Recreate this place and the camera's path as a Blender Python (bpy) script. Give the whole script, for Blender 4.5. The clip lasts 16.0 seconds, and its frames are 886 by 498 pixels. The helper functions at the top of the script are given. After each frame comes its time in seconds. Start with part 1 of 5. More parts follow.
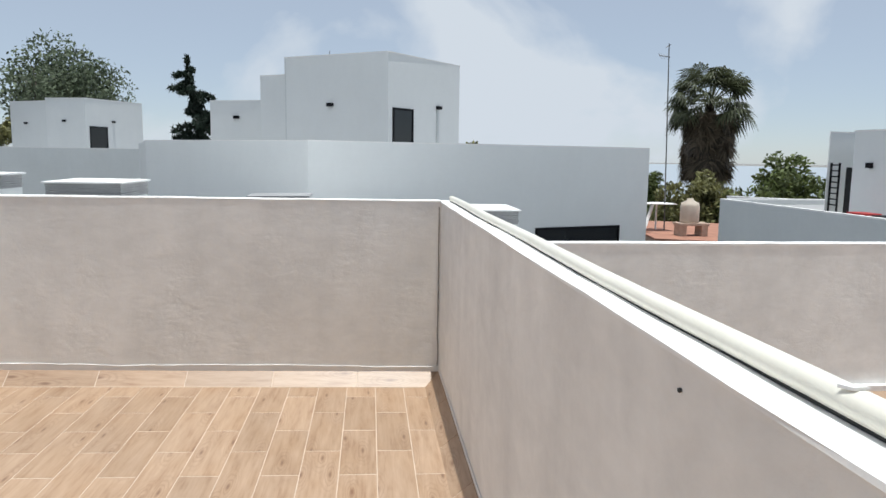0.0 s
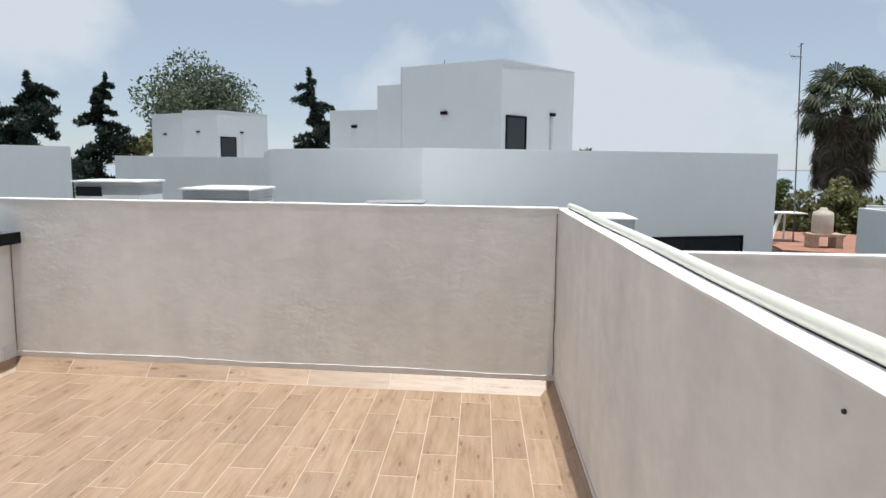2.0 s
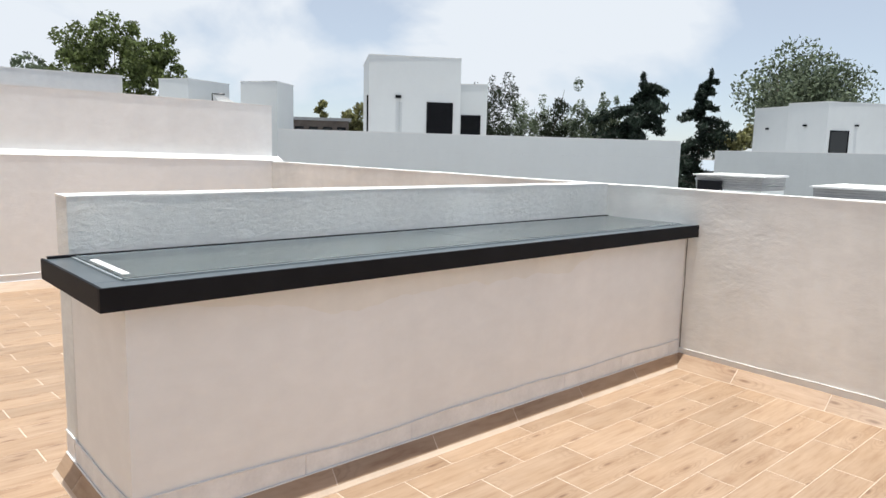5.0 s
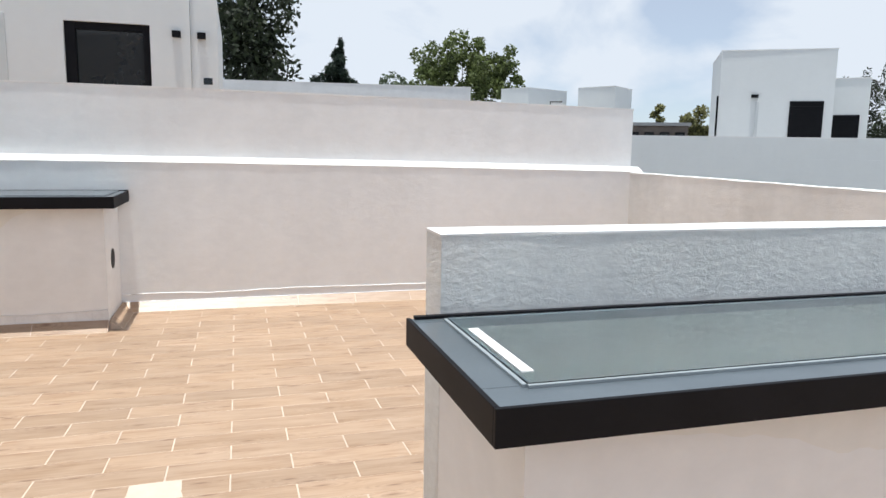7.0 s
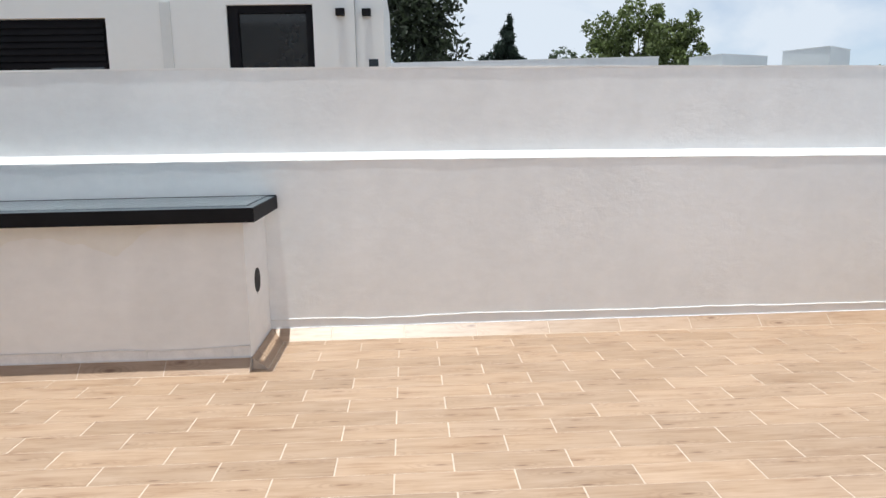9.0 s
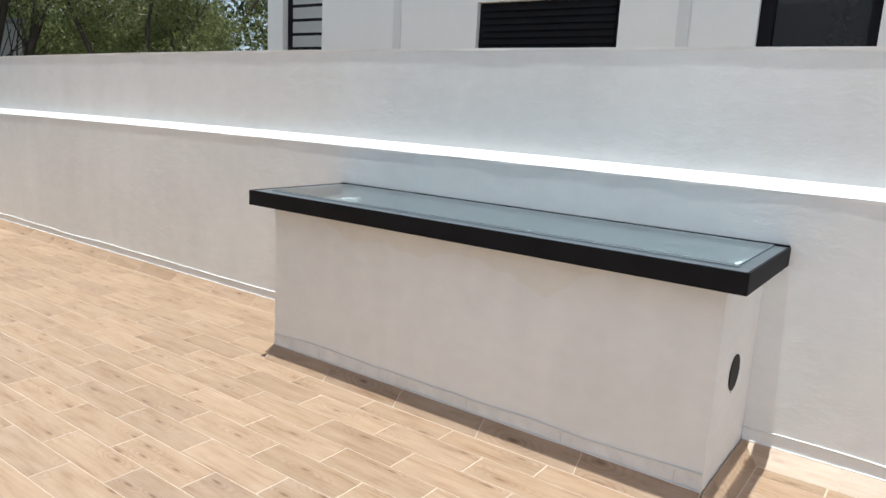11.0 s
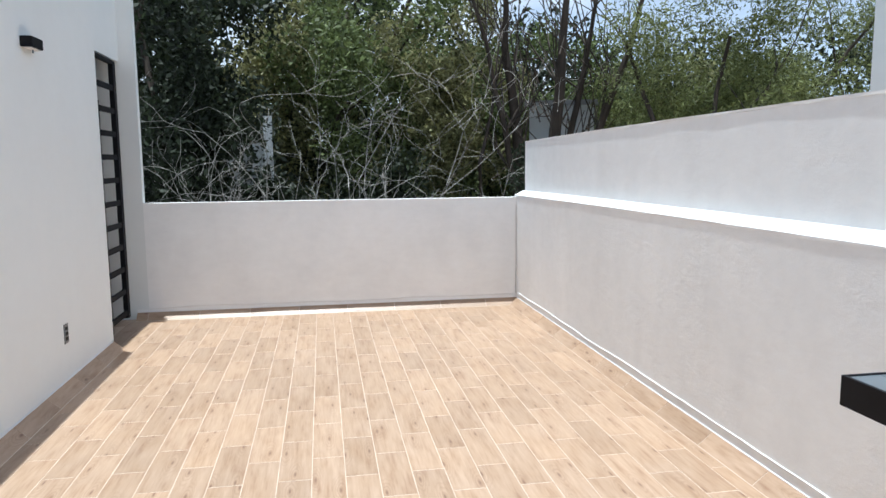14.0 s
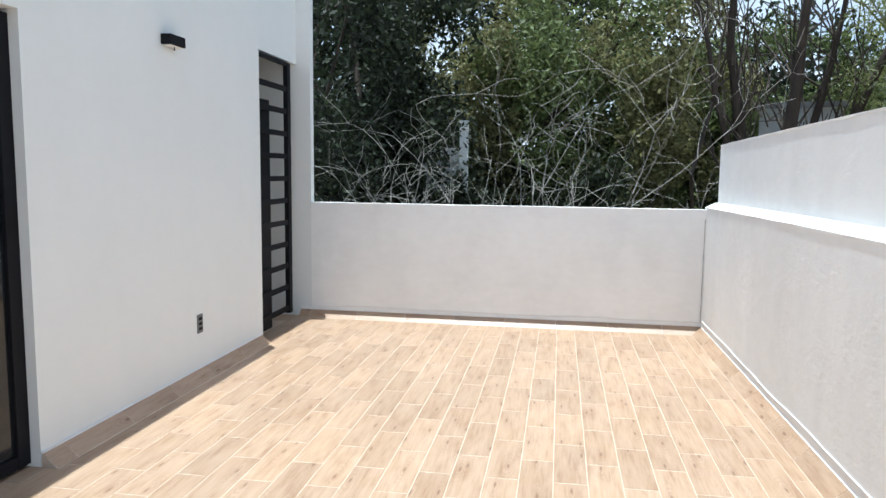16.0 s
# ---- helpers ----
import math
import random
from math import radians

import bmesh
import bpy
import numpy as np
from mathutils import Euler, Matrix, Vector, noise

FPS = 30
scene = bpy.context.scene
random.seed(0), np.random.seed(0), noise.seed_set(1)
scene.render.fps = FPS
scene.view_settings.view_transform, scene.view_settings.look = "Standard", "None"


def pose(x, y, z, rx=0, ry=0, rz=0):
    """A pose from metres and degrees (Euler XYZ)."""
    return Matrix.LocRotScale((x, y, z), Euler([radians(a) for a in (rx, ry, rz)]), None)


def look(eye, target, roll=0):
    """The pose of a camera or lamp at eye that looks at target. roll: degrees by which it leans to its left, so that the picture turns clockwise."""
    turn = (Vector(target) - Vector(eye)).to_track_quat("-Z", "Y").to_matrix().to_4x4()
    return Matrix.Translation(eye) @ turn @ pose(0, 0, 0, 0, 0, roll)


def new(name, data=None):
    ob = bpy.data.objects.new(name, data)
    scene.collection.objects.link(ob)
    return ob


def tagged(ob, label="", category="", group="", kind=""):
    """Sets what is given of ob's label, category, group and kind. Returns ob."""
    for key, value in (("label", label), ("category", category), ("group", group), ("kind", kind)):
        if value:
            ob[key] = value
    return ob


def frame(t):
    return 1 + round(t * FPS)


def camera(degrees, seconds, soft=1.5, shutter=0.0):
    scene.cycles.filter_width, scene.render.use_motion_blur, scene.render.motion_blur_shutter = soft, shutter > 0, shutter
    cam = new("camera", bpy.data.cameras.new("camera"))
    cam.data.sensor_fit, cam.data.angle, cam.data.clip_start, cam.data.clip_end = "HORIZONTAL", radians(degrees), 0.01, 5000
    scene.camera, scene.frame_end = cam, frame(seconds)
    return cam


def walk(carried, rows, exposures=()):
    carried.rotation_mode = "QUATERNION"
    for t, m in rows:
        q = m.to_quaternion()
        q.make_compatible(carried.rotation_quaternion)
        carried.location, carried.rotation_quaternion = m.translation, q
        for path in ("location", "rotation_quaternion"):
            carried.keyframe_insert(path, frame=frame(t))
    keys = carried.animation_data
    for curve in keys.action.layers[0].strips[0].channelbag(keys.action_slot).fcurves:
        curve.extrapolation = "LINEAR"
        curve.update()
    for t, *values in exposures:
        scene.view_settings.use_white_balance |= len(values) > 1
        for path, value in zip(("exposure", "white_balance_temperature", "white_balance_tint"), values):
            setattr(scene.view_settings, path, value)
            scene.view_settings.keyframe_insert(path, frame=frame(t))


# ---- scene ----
cam = camera(64.4, 16.0)
PATH = [
    (0, (-0.466, -4.623, 1.521), (-0.26, -2.651, 1.264), 0.8),
    (0.5, (-0.464, -4.617, 1.518), (-0.297, -2.639, 1.267), 0.4),
    (1, (-0.47, -4.617, 1.518), (-0.345, -2.636, 1.272), 0.5),
    (1.5, (-0.48, -4.612, 1.514), (-0.453, -2.627, 1.272), 0.3),
    (2, (-0.515, -4.621, 1.517), (-0.619, -2.638, 1.277), 0.6),
    (2.5, (-0.567, -4.582, 1.507), (-0.881, -2.621, 1.267), 0.9),
    (3, (-0.633, -4.569, 1.509), (-1.158, -2.655, 1.262), 1.8),
    (3.5, (-0.76, -4.55, 1.511), (-1.477, -2.7, 1.253), 2.8),
    (4, (-0.925, -4.512, 1.502), (-1.86, -2.762, 1.252), 1.9),
    (4.5, (-1.083, -4.499, 1.497), (-2.283, -2.921, 1.229), 2.2),
    (5, (-1.39, -4.288, 1.475), (-2.857, -2.958, 1.195), 1.4),
    (5.2, (-1.5, -4.258, 1.477), (-3.054, -3.025, 1.222), 0.9),
    (7.3, (-2.716, -4.074, 1.498), (-4.635, -3.608, 1.18), 1.7),
    (7.5, (-2.878, -4.066, 1.484), (-4.805, -3.65, 1.147), 2.1),
    (8, (-3.278, -4.057, 1.487), (-5.223, -3.718, 1.165), 0.8),
    (8.2, (-3.435, -4.05, 1.488), (-5.388, -3.755, 1.174), -0.0),
    (10.3, (-5.153, -4.173, 1.669), (-7.016, -4.781, 1.269), 0.8),
    (10.5, (-5.327, -4.223, 1.66), (-7.127, -5.001, 1.265), 1.2),
    (11, (-5.663, -4.45, 1.646), (-7.256, -5.595, 1.255), 3.0),
    (11.5, (-5.994, -4.779, 1.719), (-7.249, -6.289, 1.337), 1.0),
    (12, (-6.159, -5.087, 1.699), (-7.118, -6.804, 1.335), -0.7),
    (12.5, (-6.356, -5.442, 1.696), (-7.045, -7.296, 1.399), -1.9),
    (13, (-6.514, -5.748, 1.706), (-7.055, -7.65, 1.408), -1.4),
    (13.5, (-6.715, -6.02, 1.721), (-7.116, -7.964, 1.471), -2.2),
    (14, (-6.99, -6.2, 1.723), (-7.324, -8.156, 1.478), -0.5),
    (14.5, (-7.233, -6.39, 1.675), (-7.405, -8.369, 1.442), 0.9),
    (15, (-7.499, -6.55, 1.712), (-7.469, -8.54, 1.519), 0.9),
    (15.5, (-7.668, -6.725, 1.662), (-7.519, -8.709, 1.463), 1.1),
    (16, (-7.801, -6.824, 1.656), (-7.478, -8.786, 1.438), 0.7),
]
EXPOSURES = [(0, 0.0, 6350, 6), (3.5, 0.08, 6400, 6), (4.6, 0.31, 6600, 7), (7, 0.26, 6350, 7), (8.2, 0.24, 6250, 7), (10.3, 0.18, 6250, 3), (11.5, 0.28, 6100, 3), (13, 0.37, 5850, 4), (16, 0.65, 5750, 1)]
walk(cam, [(t, look(eye, target, roll)) for t, eye, target, roll in PATH],
     exposures=EXPOSURES)

# ---- world, sun, exposure ----
SUN_DIR = Vector((0.048, -0.045, 1.0)).normalized()
world = bpy.data.worlds.new("sky")
scene.world = world
world.use_nodes = True
wn, wl = world.node_tree.nodes, world.node_tree.links
wn.clear()
sky = wn.new("ShaderNodeTexSky")
sky.sky_type, sky.sun_disc = "NISHITA", False
sky.sun_elevation, sky.sun_rotation = math.asin(SUN_DIR.z), math.atan2(SUN_DIR.x, SUN_DIR.y)
sky.altitude, sky.air_density, sky.dust_density, sky.ozone_density = 2200, 1.0, 1.6, 2.5
coord = wn.new("ShaderNodeTexCoord")
stretch = wn.new("ShaderNodeMapping")
stretch.inputs["Location"].default_value = (0.35, 0.1, 0.0)
stretch.inputs["Scale"].default_value = (1.0, 1.0, 1.7)
puffs = wn.new("ShaderNodeTexNoise")
puffs.inputs["Scale"].default_value, puffs.inputs["Detail"].default_value = 2.6, 10.0
puffs.inputs["Roughness"].default_value = 0.50
puffs.inputs["Distortion"].default_value = 0.35
ramp = wn.new("ShaderNodeValToRGB")
ramp.color_ramp.elements[0].position, ramp.color_ramp.elements[0].color = 0.48, (0.52, 0.52, 0.52, 1)
ramp.color_ramp.elements[1].position, ramp.color_ramp.elements[1].color = 0.575, (1, 1, 1, 1)
blend = wn.new("ShaderNodeMix")
blend.data_type = "RGBA"
blend.inputs["B"].default_value = (6.75, 7.15, 7.9, 1)
shine = wn.new("ShaderNodeBackground")
shine.inputs["Strength"].default_value = 0.098
world_out = wn.new("ShaderNodeOutputWorld")
wl.new(coord.outputs["Generated"], stretch.inputs["Vector"])
wl.new(stretch.outputs["Vector"], puffs.inputs["Vector"])
height = wn.new("ShaderNodeSeparateXYZ")
# the cloud bank thickens towards the west
bank_ = wn.new("ShaderNodeMath")
bank_.operation = "MULTIPLY_ADD"
bank_.inputs[1].default_value = -0.045
wl.new(height.outputs["X"], bank_.inputs[0])
wl.new(puffs.outputs["Fac"], bank_.inputs[2])
wl.new(bank_.outputs["Value"], ramp.inputs["Fac"])
thin = wn.new("ShaderNodeMapRange")
thin.inputs["From Min"].default_value, thin.inputs["From Max"].default_value = 0.30, 0.95
thin.inputs["To Min"].default_value, thin.inputs["To Max"].default_value = 1.0, 0.6
veil = wn.new("ShaderNodeMath")
veil.operation = "MULTIPLY"
wl.new(coord.outputs["Generated"], height.inputs["Vector"])
wl.new(height.outputs["Z"], thin.inputs["Value"])
wl.new(thin.outputs["Result"], veil.inputs[0])
wl.new(ramp.outputs["Color"], veil.inputs[1])
wl.new(veil.outputs["Value"], blend.inputs["Factor"])
wl.new(sky.outputs["Color"], blend.inputs["A"])
wl.new(blend.outputs["Result"], shine.inputs["Color"])
wl.new(shine.outputs["Background"], world_out.inputs["Surface"])

sun = new("sun", bpy.data.lights.new("sun", "SUN"))
sun.data.energy, sun.data.angle, sun.data.color = 4.35, radians(0.53), (1.0, 0.982, 0.955)
sun.matrix_world = look((0, 0, 30), Vector((0, 0, 30)) - SUN_DIR)


# ---- materials ----
def material(name, colour, rough=0.7, metal=0.0, spread=0.12, scale=4.0, fine=60.0, bump=0.15, dist=0.01,
             stretched=(1, 1, 1), by="", by_amount=0.1, tint=None, spec=0.5):
    """A painted, stone or metal surface: base colour with broad stains and fine grain, and fine relief."""
    m = bpy.data.materials.new(name)
    m.use_nodes = True
    n, l = m.node_tree.nodes, m.node_tree.links
    b = n["Principled BSDF"]
    b.inputs["Roughness"].default_value, b.inputs["Metallic"].default_value = rough, metal
    b.inputs["Specular IOR Level"].default_value = spec
    tc, mp = n.new("ShaderNodeTexCoord"), n.new("ShaderNodeMapping")
    mp.inputs["Scale"].default_value = stretched
    l.new(tc.outputs["Object"], mp.inputs["Vector"])
    vec = mp.outputs["Vector"]
    big, small = n.new("ShaderNodeTexNoise"), n.new("ShaderNodeTexNoise")
    big.inputs["Scale"].default_value, big.inputs["Detail"].default_value = scale, 5
    small.inputs["Scale"].default_value, small.inputs["Detail"].default_value = fine, 4
    l.new(vec, big.inputs["Vector"])
    l.new(vec, small.inputs["Vector"])
    add = n.new("ShaderNodeMath")
    add.operation = "MULTIPLY_ADD"
    add.inputs[1].default_value = 0.35
    l.new(small.outputs["Fac"], add.inputs[0])
    l.new(big.outputs["Fac"], add.inputs[2])
    rp = n.new("ShaderNodeValToRGB")
    dark = [c * (1 - spread) for c in colour]
    light = [min(c * (1 + spread * 0.7), 1) for c in (tint or colour)]
    rp.color_ramp.elements[0].position, rp.color_ramp.elements[0].color = 0.45, (*dark, 1)
    rp.color_ramp.elements[1].position, rp.color_ramp.elements[1].color = 0.9, (*light, 1)
    l.new(add.outputs["Value"], rp.inputs["Fac"])
    out = rp.outputs["Color"]
    if by:
        src = n.new("ShaderNodeObjectInfo") if by == "object" else n.new("ShaderNodeNewGeometry")
        hsv, mr = n.new("ShaderNodeHueSaturation"), n.new("ShaderNodeMapRange")
        mr.inputs["To Min"].default_value, mr.inputs["To Max"].default_value = 1 - by_amount, 1 + by_amount
        l.new(src.outputs["Random" if by == "object" else "Random Per Island"], mr.inputs["Value"])
        l.new(mr.outputs["Result"], hsv.inputs["Value"])
        l.new(out, hsv.inputs["Color"])
        out = hsv.outputs["Color"]
    l.new(out, b.inputs["Base Color"])
    if bump:
        bp = n.new("ShaderNodeBump")
        bp.inputs["Strength"].default_value, bp.inputs["Distance"].default_value = bump, dist
        l.new(add.outputs["Value"], bp.inputs["Height"])
        l.new(bp.outputs["Normal"], b.inputs["Normal"])
    return m


def wood_tile(name, by, deep=1.0, gloss=0.41):
    """Ceramic plank with a printed wood figure: long grain, cathedral streaks and small dark knots, each tile its own."""
    m = bpy.data.materials.new(name)
    m.use_nodes = True
    n, l = m.node_tree.nodes, m.node_tree.links
    b = n["Principled BSDF"]
    tc = n.new("ShaderNodeTexCoord")
    src = n.new("ShaderNodeObjectInfo") if by == "object" else n.new("ShaderNodeNewGeometry")
    rnd = src.outputs["Random" if by == "object" else "Random Per Island"]
    shift = n.new("ShaderNodeVectorMath")
    shift.operation = "MULTIPLY_ADD"
    l.new(rnd, shift.inputs[0])
    shift.inputs[1].default_value = (37.0, 91.0, 53.0)
    l.new(tc.outputs["Object"], shift.inputs[2])

    def noise_at(scale, detail, sx, sy, rough=0.6):
        mp, t = n.new("ShaderNodeMapping"), n.new("ShaderNodeTexNoise")
        mp.inputs["Scale"].default_value = (sx, sy, 1)
        t.inputs["Scale"].default_value, t.inputs["Detail"].default_value, t.inputs["Roughness"].default_value = scale, detail, rough
        l.new(shift.outputs["Vector"], mp.inputs["Vector"])
        l.new(mp.outputs["Vector"], t.inputs["Vector"])
        return t.outputs["Fac"]

    grain, streak, cloud = noise_at(5, 8, 13, 0.9, 0.6), noise_at(4, 4, 4.5, 0.7), noise_at(3, 3, 1, 0.6)
    rp = n.new("ShaderNodeValToRGB")
    e = rp.color_ramp.elements
    e[0].position, e[0].color = 0.33, (0.255 * deep, 0.136 * deep, 0.074 * deep, 1)
    e[1].position, e[1].color = 0.63, (0.458 * deep, 0.316 * deep, 0.212 * deep, 1)
    mid = e.new(0.48)
    mid.color = (0.388 * deep, 0.257 * deep, 0.161 * deep, 1)
    mixer = n.new("ShaderNodeMath")
    mixer.operation = "MULTIPLY_ADD"
    mixer.inputs[1].default_value = 0.42
    l.new(grain, mixer.inputs[0])
    half = n.new("ShaderNodeMath")
    half.operation = "MULTIPLY_ADD"
    half.inputs[1].default_value, half.inputs[2].default_value = 0.42, 0.09
    l.new(streak, half.inputs[0])
    l.new(half.outputs["Value"], mixer.inputs[2])
    l.new(mixer.outputs["Value"], rp.inputs["Fac"])
    # knots
    mp, vor = n.new("ShaderNodeMapping"), n.new("ShaderNodeTexVoronoi")
    mp.inputs["Scale"].default_value = (7.0, 1.7, 1)
    vor.voronoi_dimensions = "2D"
    vor.inputs["Scale"].default_value = 1.0
    l.new(shift.outputs["Vector"], mp.inputs["Vector"])
    l.new(mp.outputs["Vector"], vor.inputs["Vector"])
    kr = n.new("ShaderNodeMapRange")
    kr.inputs["From Min"].default_value, kr.inputs["From Max"].default_value = 0.02, 0.085
    kr.inputs["To Min"].default_value, kr.inputs["To Max"].default_value = 0.90, 0.0
    l.new(vor.outputs["Distance"], kr.inputs["Value"])
    kn = n.new("ShaderNodeMix")
    kn.data_type = "RGBA"
    kn.inputs["B"].default_value = (0.19, 0.10, 0.055, 1)
    # growth rings round the knots
    warp, ring, fade, rings = n.new("ShaderNodeMath"), n.new("ShaderNodeMath"), n.new("ShaderNodeMapRange"), n.new("ShaderNodeMath")
    warp.operation, ring.operation, rings.operation = "MULTIPLY_ADD", "SINE", "MULTIPLY"
    warp.inputs[1].default_value = 75.0
    l.new(vor.outputs["Distance"], warp.inputs[0])
    wide = n.new("ShaderNodeMath")
    wide.operation = "MULTIPLY"
    wide.inputs[1].default_value = 22.0
    l.new(streak, wide.inputs[0])
    l.new(wide.outputs["Value"], warp.inputs[2])
    l.new(warp.outputs["Value"], ring.inputs[0])
    fade.inputs["From Min"].default_value, fade.inputs["From Max"].default_value = 0.05, 0.42
    fade.inputs["To Min"].default_value, fade.inputs["To Max"].default_value = 0.40, 0.0
    l.new(vor.outputs["Distance"], fade.inputs["Value"])
    l.new(ring.outputs["Value"], rings.inputs[0])
    l.new(fade.outputs["Result"], rings.inputs[1])
    most = n.new("ShaderNodeMath")
    most.operation = "MAXIMUM"
    l.new(kr.outputs["Result"], most.inputs[0])
    l.new(rings.outputs["Value"], most.inputs[1])
    l.new(most.outputs["Value"], kn.inputs["Factor"])
    l.new(rp.outputs["Color"], kn.inputs["A"])
    # dust and tile-to-tile tone
    hsv, mr, sat = n.new("ShaderNodeHueSaturation"), n.new("ShaderNodeMapRange"), n.new("ShaderNodeMapRange")
    mr.inputs["To Min"].default_value, mr.inputs["To Max"].default_value = 0.88, 1.07
    sat.inputs["To Min"].default_value, sat.inputs["To Max"].default_value = 0.87, 1.05
    l.new(rnd, mr.inputs["Value"])
    l.new(cloud, sat.inputs["Value"])
    l.new(mr.outputs["Result"], hsv.inputs["Value"])
    l.new(sat.outputs["Result"], hsv.inputs["Saturation"])
    l.new(kn.outputs["Result"], hsv.inputs["Color"])
    l.new(hsv.outputs["Color"], b.inputs["Base Color"])
    b.inputs["Roughness"].default_value = gloss
    b.inputs["Specular IOR Level"].default_value = 0.46
    bp = n.new("ShaderNodeBump")
    bp.inputs["Strength"].default_value, bp.inputs["Distance"].default_value = 0.05, 0.003
    l.new(grain, bp.inputs["Height"])
    l.new(bp.outputs["Normal"], b.inputs["Normal"])
    return m


def stucco(name, colour, relief=0.5, streaks=0.10, fineness=7.0):
    """Painted render: trowel marks, fine sand grain, rain streaks and a few mended patches."""
    m = bpy.data.materials.new(name)
    m.use_nodes = True
    n, l = m.node_tree.nodes, m.node_tree.links
    b = n["Principled BSDF"]
    b.inputs["Roughness"].default_value = 0.86
    tc = n.new("ShaderNodeTexCoord")

    def tex(scale, detail, sc=(1, 1, 1), rough=0.55, distort=0.0):
        mp, t = n.new("ShaderNodeMapping"), n.new("ShaderNodeTexNoise")
        mp.inputs["Scale"].default_value = sc
        t.inputs["Scale"].default_value, t.inputs["Detail"].default_value = scale, detail
        t.inputs["Roughness"].default_value, t.inputs["Distortion"].default_value = rough, distort
        l.new(tc.outputs["Object"], mp.inputs["Vector"])
        l.new(mp.outputs["Vector"], t.inputs["Vector"])
        return t.outputs["Fac"]

    trowel, sand, rain, patch = tex(fineness, 9, (1, 1, 1.7), 0.64, 0.25), tex(90, 3), tex(2.2, 5, (1.9, 1.9, 0.55)), tex(0.9, 4)
    add1, add2 = n.new("ShaderNodeMath"), n.new("ShaderNodeMath")
    add1.operation = add2.operation = "MULTIPLY_ADD"
    add1.inputs[1].default_value, add2.inputs[1].default_value = 0.5, 0.6
    l.new(rain, add1.inputs[0])
    l.new(patch, add1.inputs[2])
    l.new(trowel, add2.inputs[0])
    l.new(add1.outputs["Value"], add2.inputs[2])
    rp = n.new("ShaderNodeValToRGB")
    rp.color_ramp.elements[0].position, rp.color_ramp.elements[0].color = 0.75, (*[c * (1 - streaks) for c in colour], 1)
    rp.color_ramp.elements[1].position, rp.color_ramp.elements[1].color = 1.30, (*[min(1, c * (1 + streaks * 0.5)) for c in colour], 1)
    rng_ = n.new("ShaderNodeMapRange")
    rng_.inputs["From Min"].default_value, rng_.inputs["From Max"].default_value = 0.7, 1.4
    l.new(add2.outputs["Value"], rng_.inputs["Value"])
    rp.color_ramp.elements[0].position, rp.color_ramp.elements[1].position = 0.15, 0.85
    l.new(rng_.outputs["Result"], rp.inputs["Fac"])
    l.new(rp.outputs["Color"], b.inputs["Base Color"])
    h = n.new("ShaderNodeMath")
    h.operation = "MULTIPLY_ADD"
    h.inputs[1].default_value = 0.10
    l.new(sand, h.inputs[0])
    l.new(trowel, h.inputs[2])
    bp = n.new("ShaderNodeBump")
    bp.inputs["Distance"].default_value = 0.012
    worn = n.new("ShaderNodeMapRange")
    worn.inputs["From Min"].default_value, worn.inputs["From Max"].default_value = 0.42, 0.66
    worn.inputs["To Min"].default_value, worn.inputs["To Max"].default_value = relief * 0.25, relief * 1.2
    l.new(tex(1.6, 5, (1, 1, 1), 0.6), worn.inputs["Value"])
    l.new(worn.outputs["Result"], bp.inputs["Strength"])
    l.new(h.outputs["Value"], bp.inputs["Height"])
    l.new(bp.outputs["Normal"], b.inputs["Normal"])
    return m


def leaf_material(name, colour, rough=0.6, spread=0.6):
    m = bpy.data.materials.new(name)
    m.use_nodes = True
    n, l = m.node_tree.nodes, m.node_tree.links
    b = n["Principled BSDF"]
    geo, rp = n.new("ShaderNodeNewGeometry"), n.new("ShaderNodeValToRGB")
    rp.color_ramp.elements[0].color = (*[c * (1 - spread) for c in colour], 1)
    rp.color_ramp.elements[1].color = (*[min(c * (1 + spread), 1) for c in colour], 1)
    l.new(geo.outputs["Random Per Island"], rp.inputs["Fac"])
    l.new(rp.outputs["Color"], b.inputs["Base Color"])
    b.inputs["Roughness"].default_value = rough
    b.inputs["Specular IOR Level"].default_value = 0.35
    tr, mx = n.new("ShaderNodeBsdfTranslucent"), n.new("ShaderNodeMixShader")
    mx.inputs["Fac"].default_value = 0.30
    l.new(rp.outputs["Color"], tr.inputs["Color"])
    l.new(b.outputs["BSDF"], mx.inputs[1])
    l.new(tr.outputs["BSDF"], mx.inputs[2])
    l.new(mx.outputs["Shader"], n["Material Output"].inputs["Surface"])
    return m


def glass_material(name, tint, rough=0.03):
    m = bpy.data.materials.new(name)
    m.use_nodes = True
    b = m.node_tree.nodes["Principled BSDF"]
    b.inputs["Base Color"].default_value = (*tint, 1)
    b.inputs["Roughness"].default_value = rough
    b.inputs["Transmission Weight"].default_value = 1.0
    b.inputs["IOR"].default_value = 1.5
    return m


PAINT = stucco("light grey stucco paint", (0.885, 0.885, 0.875), 0.36, 0.07)
ROUGH_PAINT = stucco("rough mended stucco", (0.76, 0.765, 0.745), 0.75, 0.16, 24.0)
PARAPET_PAINT = stucco("weathered grey stucco", (0.82, 0.81, 0.78), 0.45, 0.15, 6.0)
TAN_PAINT = stucco("faint tan stucco paint", (0.87, 0.855, 0.81), 0.18, 0.08)
COPING = material("white sealed coping", (0.84, 0.83, 0.81), 0.8, spread=0.05, scale=6, fine=80, bump=0.4, dist=0.004)
HOUSE_WHITE = stucco("white house paint", (0.78, 0.795, 0.78), 0.15, 0.025)
HOUSE_GREY = stucco("pale grey house paint", (0.66, 0.68, 0.67), 0.15, 0.04)
TILE = wood_tile("wood-look tile", "object")
